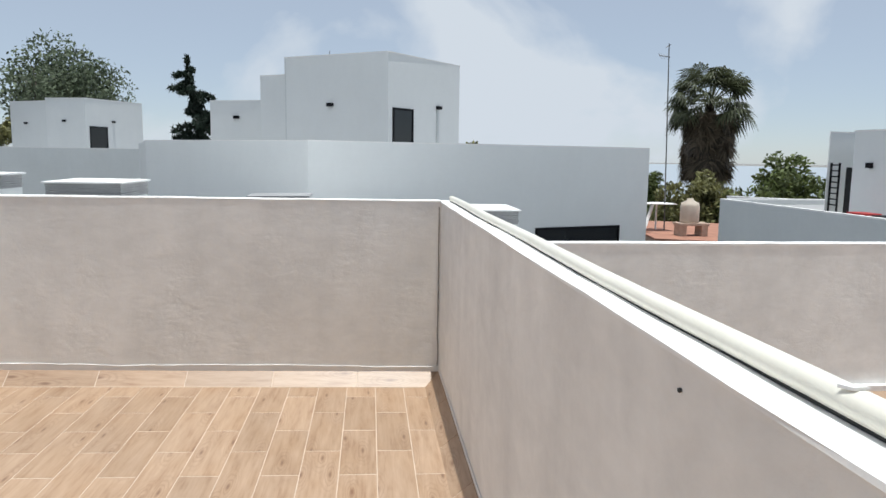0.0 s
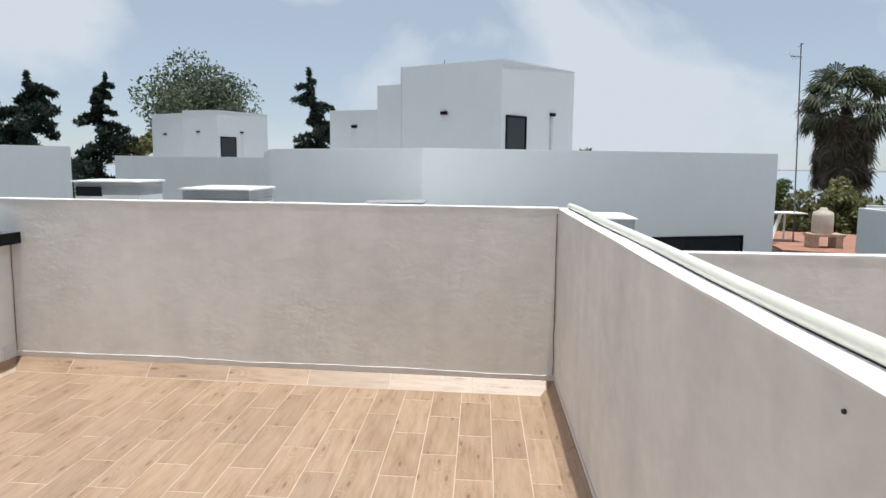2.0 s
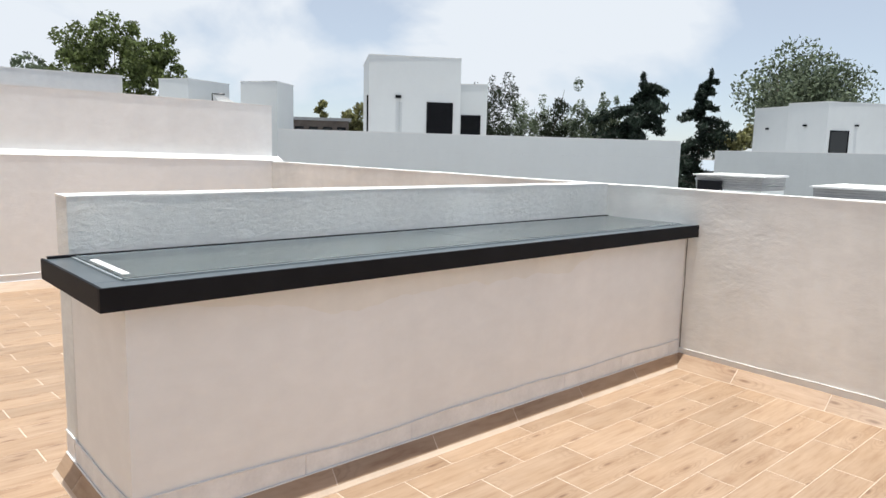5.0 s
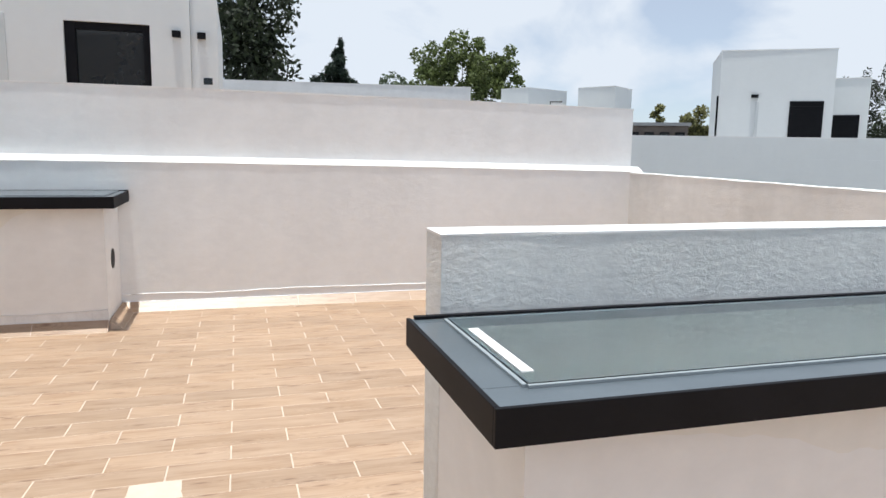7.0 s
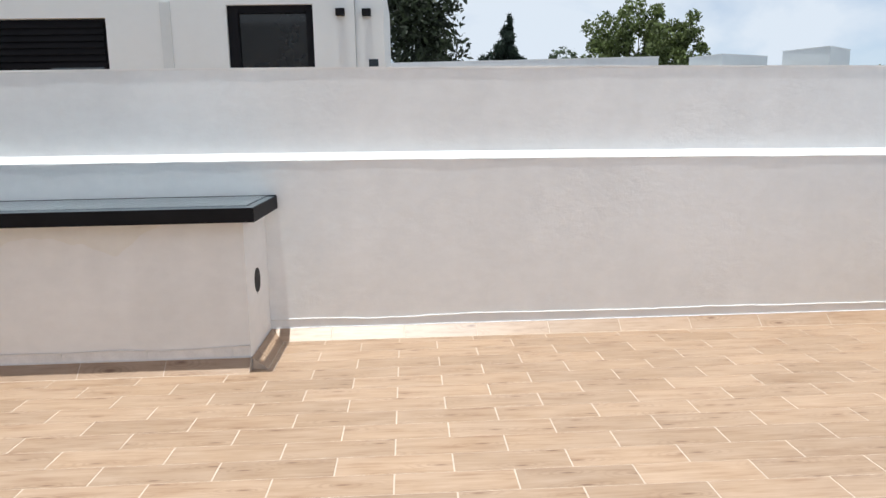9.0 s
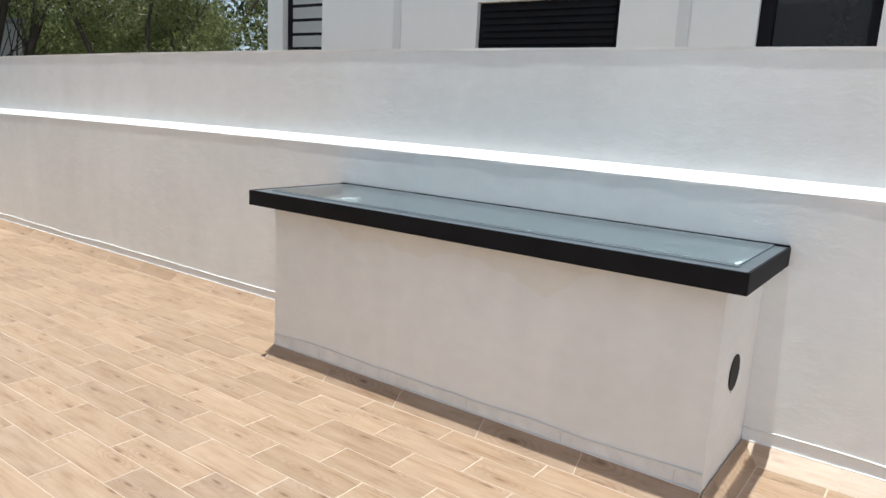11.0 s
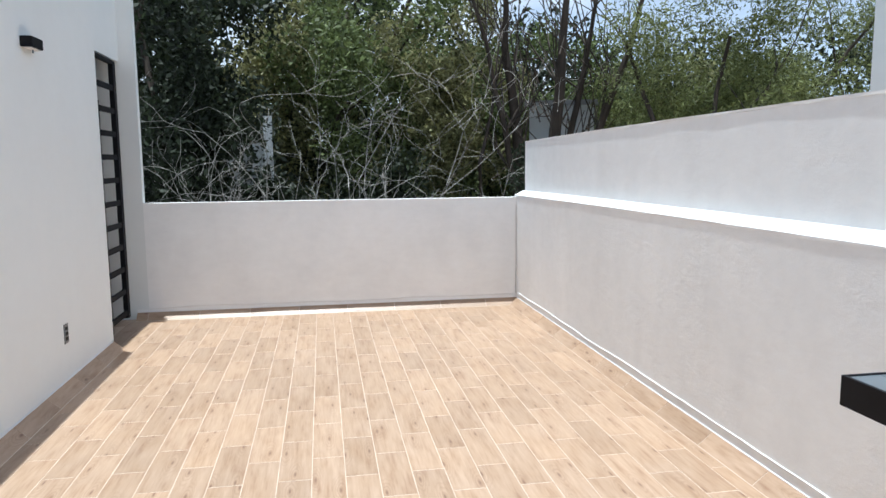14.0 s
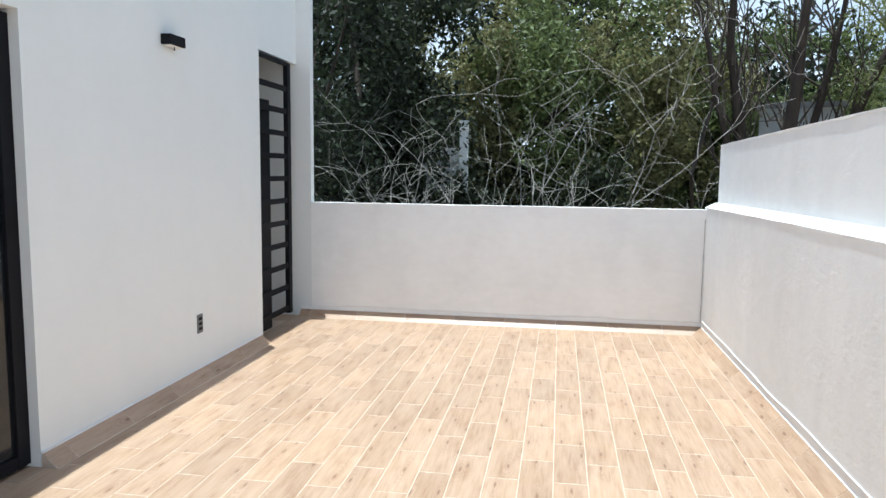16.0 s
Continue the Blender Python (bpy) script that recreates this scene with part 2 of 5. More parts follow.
SKIRT_TILE = wood_tile("brown wood-look skirting tile", "object", 1.0, 0.42)
TILE_FAR = wood_tile("wood-look tile, joined", "island")
GROUT = material("pale grout", (0.60, 0.485, 0.385), 0.9, spread=0.12, scale=8, fine=90, bump=0.2, dist=0.003)
SEAL = material("grey waterproof band", (0.81, 0.81, 0.81), 0.85, spread=0.10, scale=9, fine=70, bump=0.3, dist=0.004)
BEAD = material("white sealant", (0.82, 0.81, 0.79), 0.7, spread=0.05, scale=20, fine=90, bump=0.2, dist=0.002)
BLACK = material("black powder-coated aluminium", (0.008, 0.008, 0.010), 0.6, spread=0.25, scale=6, fine=120, bump=0.08, dist=0.002, spec=0.16)
GREY_METAL = material("slate grey aluminium", (0.10, 0.12, 0.135), 0.30, spread=0.15, scale=5, fine=120, bump=0.06, dist=0.002)
BEAD_METAL = material("pale grey glazing bead", (0.30, 0.335, 0.35), 0.4, spread=0.12, scale=6, fine=120, bump=0.05, dist=0.002)
DARK = material("dark interior", (0.03, 0.03, 0.03), 0.9, spread=0.2, scale=3, fine=30, bump=0.1)
STAIN = material("damp stain", (0.20, 0.185, 0.165), 0.9, spread=0.3, scale=20, fine=80, bump=0.1)
PVC = material("ivory plastic pipe", (0.80, 0.775, 0.68), 0.35, spread=0.06, scale=5, fine=80, bump=0.1, dist=0.002)
GLASS = glass_material("clear glass", (0.52, 0.62, 0.66))
DARK_GLASS = material("dark window glass", (0.012, 0.014, 0.016), 0.06, spread=0.2, scale=2, fine=10, bump=0.0)
TERRACOTTA = material("terracotta roof tile", (0.37, 0.18, 0.12), 0.85, spread=0.2, scale=3, fine=40, bump=0.3)
BEIGE = material("beige plastic", (0.62, 0.53, 0.43), 0.6, spread=0.12, scale=4, fine=60, bump=0.1)
BRICK = material("pale brick", (0.50, 0.38, 0.30), 0.9, spread=0.2, scale=6, fine=50, bump=0.4)
GALV = material("galvanised steel", (0.13, 0.125, 0.12), 0.5, 0.6, spread=0.2, scale=10, fine=80, bump=0.1)
BARK = material("brown bark", (0.058, 0.044, 0.033), 0.95, spread=0.35, scale=6, fine=40, bump=0.8, dist=0.02, stretched=(1, 1, 0.3))
DEADWOOD = material("bleached dead wood", (0.38, 0.355, 0.32), 0.9, spread=0.35, scale=4, fine=60, bump=0.5, dist=0.004)
GROUND = material("dry ground and concrete yards", (0.24, 0.235, 0.22), 0.95, spread=0.4, scale=0.02, fine=0.3, bump=0.2, dist=0.5)
ROOFING = material("grey roofing membrane", (0.33, 0.33, 0.33), 0.9, spread=0.15, scale=2, fine=40, bump=0.3)
OLD_WALL = material("old sooty brick", (0.16, 0.13, 0.11), 0.95, spread=0.35, scale=2, fine=20, bump=0.4)
PLASTIC_RED = material("red plastic", (0.45, 0.04, 0.035), 0.45, spread=0.1, scale=6, fine=50, bump=0.05)
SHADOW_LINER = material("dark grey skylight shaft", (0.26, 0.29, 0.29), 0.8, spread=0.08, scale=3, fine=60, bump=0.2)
LEAF_GREEN = leaf_material("green leaves", (0.120, 0.150, 0.052))
LEAF_BRIGHT = leaf_material("young leaves", (0.175, 0.195, 0.070))
# near-black green: shade inside the crowns is put into the leaf colour
LEAF_SHADED = leaf_material("leaves darkened for crown shade", (0.026, 0.035, 0.017))
LEAF_OLIVE = leaf_material("olive leaves", (0.205, 0.200, 0.085))
LEAF_SILVER = leaf_material("grey-green leaves", (0.13, 0.16, 0.10))
NEEDLE = leaf_material("conifer needles", (0.022, 0.036, 0.024))
FROND = leaf_material("palm fronds", (0.075, 0.085, 0.045))
FROND_DRY = leaf_material("dry palm skirt", (0.11, 0.085, 0.055))

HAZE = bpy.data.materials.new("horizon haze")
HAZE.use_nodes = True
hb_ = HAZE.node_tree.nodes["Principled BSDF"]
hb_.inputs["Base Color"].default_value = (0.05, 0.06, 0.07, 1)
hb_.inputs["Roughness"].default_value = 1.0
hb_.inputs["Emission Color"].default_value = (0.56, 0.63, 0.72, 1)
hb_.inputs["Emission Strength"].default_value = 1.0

# ---- building helpers ----
def part(name, bm, mat, parent=None, label="", smooth=False):
    """Links a bmesh as one mesh object, under a thing or a part."""
    me = bpy.data.meshes.new(name)
    bm.to_mesh(me)
    bm.free()
    for q in me.polygons:
        q.use_smooth = smooth
    me.materials.append(mat)
    ob = new(name, me)
    if parent is not None:
        ob.parent = parent
        ob.matrix_parent_inverse = parent.matrix_basis.inverted()
    if label:
        ob["label"] = label
    return ob


def mesh_part(name, verts, faces, mat, parent=None, label="", smooth=False):
    me = bpy.data.meshes.new(name)
    me.from_pydata(verts, [], faces)
    me.update()
    if smooth:
        for q in me.polygons:
            q.use_smooth = True
    me.materials.append(mat)
    ob = new(name, me)
    if parent is not None:
        ob.parent = parent
        ob.matrix_parent_inverse = parent.matrix_basis.inverted()
    if label:
        ob["label"] = label
    return ob


def empty(name, x, y, z, label, category, group="", kind=""):
    ob = new(name)
    ob.matrix_basis = Matrix.Translation((x, y, z))
    return tagged(ob, label, category, group, kind)


def add_box(bm, x0, x1, y0, y1, z0, z1, bevel=0.0):
    vs = [bm.verts.new((x, y, z)) for z in (z0, z1) for x, y in ((x0, y0), (x1, y0), (x1, y1), (x0, y1))]
    fs = [bm.faces.new([vs[i] for i in f]) for f in
          ((3, 2, 1, 0), (4, 5, 6, 7), (0, 1, 5, 4), (1, 2, 6, 5), (2, 3, 7, 6), (3, 0, 4, 7))]
    if bevel:
        es = list({e for f in fs for e in f.edges})
        bmesh.ops.bevel(bm, geom=es, offset=bevel, segments=2, profile=0.6, affect="EDGES")
    return bm


def box(name, x0, x1, y0, y1, z0, z1, mat, parent=None, bevel=0.0, label=""):
    return part(name, add_box(bmesh.new(), x0, x1, y0, y1, z0, z1, bevel), mat, parent, label)


def structure(ob, label, category):
    return tagged(ob, label, category, kind="structure")


def prism_bm(bm, pts, z0, z1, bevel=0.0):
    """An upright block over a counter-clockwise outline."""
    lo = [bm.verts.new((x, y, z0)) for x, y in pts]
    hi = [bm.verts.new((x, y, z1 if not isinstance(z1, (list, tuple)) else z1[i])) for i, (x, y) in enumerate(pts)]
    n = len(pts)
    bm.faces.new(lo[::-1])
    top = bm.faces.new(hi)
    for i in range(n):
        bm.faces.new((lo[i], lo[(i + 1) % n], hi[(i + 1) % n], hi[i]))
    if bevel:
        bmesh.ops.bevel(bm, geom=list(top.edges), offset=bevel, segments=1, affect="EDGES")
    return bm


def tube_geo(paths, sides=5):
    """Vertices and faces of tubes along paths: each a list of (point, radius)."""
    verts, faces = [], []
    for path in paths:
        rings = []
        for i, (p, r) in enumerate(path):
            p = Vector(p)
            a = Vector(path[max(i - 1, 0)][0])
            b = Vector(path[min(i + 1, len(path) - 1)][0])
            d = (b - a).normalized() if (b - a).length > 1e-6 else Vector((0, 0, 1))
            u = d.cross(Vector((0, 0, 1)) if abs(d.z) < 0.9 else Vector((1, 0, 0))).normalized()
            w = d.cross(u)
            rings.append(len(verts))
            for k in range(sides):
                ang = 2 * math.pi * k / sides
                verts.append(tuple(p + (u * math.cos(ang) + w * math.sin(ang)) * r))
        for a, b in zip(rings, rings[1:]):
            for k in range(sides):
                faces.append((a + k, a + (k + 1) % sides, b + (k + 1) % sides, b + k))
        faces.append(tuple(rings[0] + k for k in range(sides)))
        faces.append(tuple(rings[-1] + k for k in reversed(range(sides))))
    return verts, faces


def tubes(name, paths, mat, parent=None, sides=5, label="", smooth=True):
    v, f = tube_geo(paths, sides)
    return mesh_part(name, v, f, mat, parent, label, smooth)


# ---- the terrace: structure ----
XW, XS, YS = -9.302, -5.009, -14.410          # west wall, stair house face, south wall
TOP, WTOP, HTOP = 1.262, 1.962, 4.35        # low parapets, upper west wall, stair house


def ground_at(x, y):
    """Height of the terrace floor, which is laid to falls from a crown beside the long skylight."""
    if x > -4.4:
        f = max(-x, 0.0) / 4.4
        return 0.095 * f
    f = max(0.0, 1 - (-4.4 - x) / 2.4) * min(1.0, max(0.0, (y + 8.5) / 4.0))
    return 0.095 * f * f * (3 - 2 * f)


fb = add_box(bmesh.new(), XW - 0.02, 0.02, YS - 0.02, 0.02, -0.30, -0.0008)
bmesh.ops.subdivide_edges(fb, edges=[e for e in fb.edges if abs(e.verts[0].co.z - e.verts[1].co.z) < 0.01], cuts=60, use_grid_fill=True)
for v in fb.verts:
    if v.co.z > -0.01:
        v.co.z += ground_at(v.co.x, v.co.y) - 0.0006
floor = part("floor", fb, GROUT)
structure(floor, "terrace floor of wood-look ceramic planks with pale grout", "floor")
slab = box("house_body", XW - 0.35, 0.13, YS - 0.15, 0.15, -7.0, -0.305, HOUSE_WHITE)
structure(slab, "white rendered storeys of the house under the terrace", "house")


def parapet(name, x0, x1, y0, y1, z1, mat, label, z0=0.0, worn=0.004, drop=0.0):
    """A rendered wall with a white sealed top, slightly uneven; drop lowers its eastern or northern end."""
    w = part(name, fall(wavy_block(x0, x1, y0, y1, z0, z1 - 0.007, worn), z1, drop), mat)
    structure(w, label, "wall")
    part("coping", fall(wavy_block(x0 - 0.001, x1 + 0.001, y0 - 0.002, y1 + 0.002, z1 - 0.007, z1, worn), z1, drop), COPING, w, "bright white painted coping")
    return w


def fall(bm, z1, drop, bow=0.0):
    """Lowers the top of a long block towards its eastern or northern end and lets it bow up midway, as hand-built walls do."""
    spans = [[v.co[k] for v in bm.verts] for k in (0, 1)]
    axis = 0 if max(spans[0]) - min(spans[0]) > max(spans[1]) - min(spans[1]) else 1
    lo, hi = min(spans[axis]), max(spans[axis])
    for v in bm.verts:
        if v.co.z > z1 - 0.04:
            f = (v.co[axis] - lo) / (hi - lo)
            v.co.z += bow * 4 * f * (1 - f) - drop * f
    return bm


def wavy_block(x0, x1, y0, y1, z0, z1, amp):
    bm = add_box(bmesh.new(), x0, x1, y0, y1, z0, z1)
    long_x = (x1 - x0) > (y1 - y0)
    cuts = max(2, int(max(x1 - x0, y1 - y0) / 0.22))
    es = [e for e in bm.edges if abs((e.verts[0].co - e.verts[1].co)[0 if long_x else 1]) > 0.5]
    if es:
        bmesh.ops.subdivide_edges(bm, edges=es, cuts=cuts, use_grid_fill=True)
    for v in bm.verts:
        if v.co.z > z1 - 1e-4:
            s = noise.noise(v.co * 3.1) * amp
            v.co.z += s
            v.co.y += noise.noise(v.co * 5.3 + Vector((7, 1, 0))) * amp * (0.8 if long_x else 0)
            v.co.x += noise.noise(v.co * 5.3 + Vector((2, 9, 0))) * amp * (0 if long_x else 0.8)
    return bm


wall_north = parapet("wall_north", XW, 0.0, 0.0, 0.15, TOP + 0.017, PARAPET_PAINT, "weathered grey rendered parapet wall with white top", drop=0.041)
wall_east = parapet("wall_east", 0.0, 0.13, -6.2, 0.15, TOP - 0.030, PARAPET_PAINT, "grey rendered parapet wall carrying a plastic pipe")
wall_south = parapet("wall_south", XW, XS - 0.03, YS - 0.10, YS, TOP + 0.038, PAINT, "low light grey rendered parapet wall before the trees", worn=0.002)
wall_west = part("wall_west", fall(wavy_block(XW - 0.10, XW, YS - 0.10, 0.15, 0.0, TOP + 0.045, 0.003), TOP + 0.045, 0.033, 0.05), PAINT)
structure(wall_west, "long light grey rendered wall with a white stepped ledge", "wall")
ledge = wavy_block(XW - 0.104, XW + 0.003, YS - 0.10, 0.15, TOP + 0.045, TOP + 0.059, 0.003)
for v in ledge.verts:
    if v.co.z > TOP + 0.049 and v.co.x < XW - 0.08:
        v.co.z += 0.052
part("ledge", fall(ledge, TOP + 0.059, 0.033, 0.05), COPING, wall_west, "bright white sloped ledge along the wall")
part("upper_wall", fall(wavy_block(XW - 0.25, XW - 0.105, YS - 0.02, 0.06, 0.0, WTOP - 0.015, 0.002), WTOP, 0.0, 0.06), PAINT, wall_west)
part("coping", fall(wavy_block(XW - 0.254, XW - 0.101, YS - 0.024, 0.064, WTOP - 0.015, WTOP, 0.002), WTOP, 0.0, 0.06), COPING, wall_west)
wall_divider = parapet("wall_divider", -4.527, -4.366, -3.551, -0.002, 1.263, ROUGH_PAINT, "rough grey rendered upstand wall behind the skylight", worn=0.003)

# stair house with its door, lamp, outlet and barred gate
stair = empty("stair_house", -2.4, -9.6, 0, "white rendered stair house with black door and barred gate", "house", kind="structure")
D0, D1, DT = -10.16, -8.10, 2.47
box("wall_front", XS, XS + 0.15, -13.128, D0, 0, HTOP, HOUSE_WHITE, stair)
box("wall_front", XS, XS + 0.15, D1, -6.2, 0, HTOP, HOUSE_WHITE, stair)
box("wall_front", XS, XS + 0.15, D0, D1, DT, HTOP, HOUSE_WHITE, stair)
box("wall_back", -0.02, 0.13, YS - 0.10, -6.205, 0, HTOP, HOUSE_WHITE, stair)
box("wall_side", XS + 0.155, -0.025, -6.35, -6.2, 0, HTOP, HOUSE_WHITE, stair)
box("wall_cross", XS + 0.155, -0.025, -13.128, -12.978, 0, HTOP, HOUSE_WHITE, stair)
box("roof", XS - 0.002, 0.132, -13.130, -6.198, HTOP + 0.002, HTOP + 0.06, COPING, stair)
# unseen cover, added only to keep the sun off the floor behind the gate
box("sun_block_roof", -4.745, -0.03, YS + 0.002, -13.132, HTOP - 0.12, HTOP, HOUSE_WHITE, stair)
box("inner_floor", XS + 0.16, -0.03, -12.968, -6.36, -0.002, 0.01, DARK, stair)
box("wall_tall", XS - 0.03, -0.025, YS - 0.10, YS, 0, HTOP, HOUSE_WHITE, stair)
box("lintel", -4.88, -4.75, YS + 0.002, -13.130, 2.815, HTOP, HOUSE_WHITE, stair)
box("wall_patio", -3.75, -3.60, YS + 0.002, -13.130, 0, HTOP, HOUSE_GREY, stair)
door = box("door", XS + 0.06, XS + 0.11, D0, D0 + 0.09, 0.02, DT - 0.02, BLACK, stair, 0.006, "black aluminium sliding door with dark glass")
box("door_stile", XS + 0.06, XS + 0.11, D1 - 0.09, D1, 0.02, DT - 0.02, BLACK, door, 0.006)
box("door_stile", XS + 0.055, XS + 0.105, (D0 + D1) / 2 - 0.05, (D0 + D1) / 2 + 0.05, 0.10, DT - 0.11, BLACK, door, 0.006)
box("door_rail", XS + 0.062, XS + 0.108, D0 + 0.092, D1 - 0.092, DT - 0.10, DT - 0.02, BLACK, door, 0.004)
box("door_rail", XS + 0.062, XS + 0.108, D0 + 0.092, D1 - 0.092, 0.02, 0.09, BLACK, door, 0.004)
box("pane", XS + 0.082, XS + 0.090, D0 + 0.092, D1 - 0.092, 0.092, DT - 0.102, DARK_GLASS, door)
gate = box("gate_rail", -4.895, -4.855, -14.125, -13.14, 2.755, 2.795, BLACK, stair, 0.003, "black steel gate of horizontal bars")
gate.name = "security_gate"
for yy in (-14.14, -13.165):
    box("stile", -4.90, -4.85, yy - 0.042, yy + 0.042, 0.085, 2.792, BLACK, gate, 0.003)
for i in range(11):
    zz = 0.14 + i * 0.2375
    box("bar", -4.89, -4.86, -14.117, -13.175, zz - 0.027, zz + 0.027, BLACK, gate, 0.003)
box("dark_upright", -4.845, -4.815, -13.74, -13.41, 0.0, 2.36, BLACK, stair, 0.004, "black upright panel behind the gate")
lamp = box("wall_lamp_body", XS - 0.078, XS + 0.001, -11.69, -11.49, 2.525, 2.597, BLACK, stair, 0.006, "black metal outdoor wall lamp")
lamp.name = "wall_lamp"
box("lens", XS - 0.066, XS - 0.015, -11.675, -11.505, 2.519, 2.524, COPING, lamp)
box("sensor", XS - 0.045, XS - 0.037, -11.60, -11.594, 2.494, 2.518, GREY_METAL, lamp)
outlet = box("outlet_box", XS - 0.006, XS + 0.001, -11.97, -11.885, 0.36, 0.51, GREY_METAL, stair, 0.002, "open grey electrical outlet box without cover")
for zz in (0.395, 0.435, 0.475):
    box("socket", XS - 0.009, XS - 0.0062, -11.955, -11.905, zz - 0.012, zz + 0.012, BLACK, outlet)


# ---- skylight boxes ----
def skylight(name, x0, x1, y0, y1, ends, label, panes=1, zb=0.956, zt=1.058, lip=0.085):
    """A rendered box roofed by a black-edged skylight; x0 is the wall behind it, ends the overhang at its south and north."""
    s, n = ends
    th = 0.10
    ob = empty(name, (x0 + x1) / 2, (y0 + y1) / 2, 0, label, "skylight", "roof skylights")
    base = bmesh.new()
    add_box(base, x1 - th, x1, y0, y1, 0, zb - 0.001)
    add_box(base, x0 + 0.002, x1 - th, y0, y0 + th, 0, zb - 0.001)
    add_box(base, x0 + 0.002, x1 - th, y1 - th, y1 - 0.002, 0, zb - 0.001)
    part("rendered_base", base, PAINT, ob)
    fx1, fy0, fy1 = x1 + lip, y0 - s, y1 + n
    w = 0.105
    frame_ = box("fascia", fx1 - 0.012, fx1, fy0, fy1, zb, zt, BLACK, ob, 0.002, "black aluminium fascia")
    if s:
        box("fascia_end", x0 + 0.002, fx1 - 0.0125, fy0, fy0 + 0.012, zb, zt, BLACK, frame_, 0.002)
    if n:
        box("fascia_end", x0 + 0.002, fx1 - 0.0125, fy1 - 0.012, fy1, zb, zt, BLACK, frame_, 0.002)
    rim = bmesh.new()
    a, b, c, d = x0 + 0.003, fx1 - 0.013, fy0 + (0.013 if s else 0.003), fy1 - (0.013 if n else 0.003)
    add_box(rim, b - w, b, c, d, zt - 0.03, zt - 0.003, 0.002)
    add_box(rim, a, a + 0.05, c, d, zt - 0.03, zt - 0.003, 0.002)
    add_box(rim, a + 0.051, b - w - 0.001, c, c + w, zt - 0.03, zt - 0.003, 0.002)
    add_box(rim, a + 0.051, b - w - 0.001, d - w * 0.6, d, zt - 0.03, zt - 0.003, 0.002)
    part("rim", rim, GREY_METAL, ob, "slate grey aluminium rim with mitred corners")
    gx0, gx1, gy0, gy1 = a + 0.045, b - w + 0.012, c + w - 0.012, d - w * 0.6 + 0.012
    bead = bmesh.new()
    add_box(bead, gx1, gx1 + 0.010, gy0, gy1, zt - 0.0025, zt + 0.004)
    add_box(bead, gx0, gx1, gy0 - 0.010, gy0 - 0.0005, zt - 0.0025, zt + 0.004)
    part("glazing_bead", bead, BEAD_METAL, ob)
    for k in range(panes):
        p0, p1 = gy0 + (gy1 - gy0) * k / panes, gy0 + (gy1 - gy0) * (k + 1) / panes
        g = box("pane", gx0, gx1 - 0.001, p0 + 0.002, p1 - 0.002, zt - 0.002, zt + 0.006, GLASS, ob)
        g.visible_shadow = False
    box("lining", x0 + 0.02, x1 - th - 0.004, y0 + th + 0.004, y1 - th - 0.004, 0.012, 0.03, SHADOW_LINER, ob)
    strip = bmesh.new()
    add_box(strip, x0 + 0.003, x0 + 0.022, fy0 + 0.02, fy1 - 0.005, zt - 0.002, zt + 0.007, 0.002)
    part("back_flashing", strip, BLACK, ob)
    return ob


sky_a = skylight("skylight", -4.366, -3.736, -3.551, 0.0, (0.100, 0.0), "black-edged glass skylight on a rendered box against the parapet", 2, 0.951, 1.029, 0.09)
box("spacer", -4.18, -3.815, -3.530, -3.503, 1.0355, 1.0385, COPING, sky_a, 0.0, "white strip under the glass edge")
sky_b = skylight("skylight", XW, -8.60, -7.875, -5.128, (0.12, 0.097), "black-edged glass skylight on a rendered box with a vent hole", 1, 0.996, 1.088, 0.11)
hole = bmesh.new()
bmesh.ops.create_cone(hole, cap_ends=True, segments=20, radius1=0.085, radius2=0.085, depth=0.004)
bmesh.ops.transform(hole, matrix=Matrix.Translation((-8.92, -5.1265, 0.540)) @ Matrix.Rotation(radians(90), 4, "X"), verts=hole.verts)
part("vent_hole", hole, DARK, sky_b, "dark round drain hole")
bmp = bmesh.new()
add_box(bmp, -8.92, -8.90, -5.131, -5.125, 0.445, 0.475)
part("hole_rim", bmp, SEAL, sky_b)


def tan_patch(x, y0, y1, z_top, depth, parent, seed):
    """A faint tan patch under the skylight lip, with an uneven lower edge."""
    steps = int((y1 - y0) / 0.03)
    verts = []
    for k in range(steps + 1):
        f = k / steps
        y = y0 + (y1 - y0) * f
        ends = min(1.0, f * 6, (1 - f) * 6)
        d = depth * ends * (0.62 + 0.75 * noise.noise(Vector((seed, y * 2.1, 0))) + 0.18 * noise.noise(Vector((seed, y * 11, 3))))
        verts += [(x, y, z_top), (x, y, z_top - max(d, 0.004))]
    return mesh_part("lip_patch", verts, [(2 * k, 2 * k + 1, 2 * k + 3, 2 * k + 2) for k in range(steps)], TAN_PAINT, parent, "faint tan patch under the lip")


tan_patch(-3.7335, -3.45, -0.9, 0.949, 0.17, sky_a, 2.0)
tan_patch(-8.5975, -7.5, -5.6, 0.994, 0.20, sky_b, 9.0)


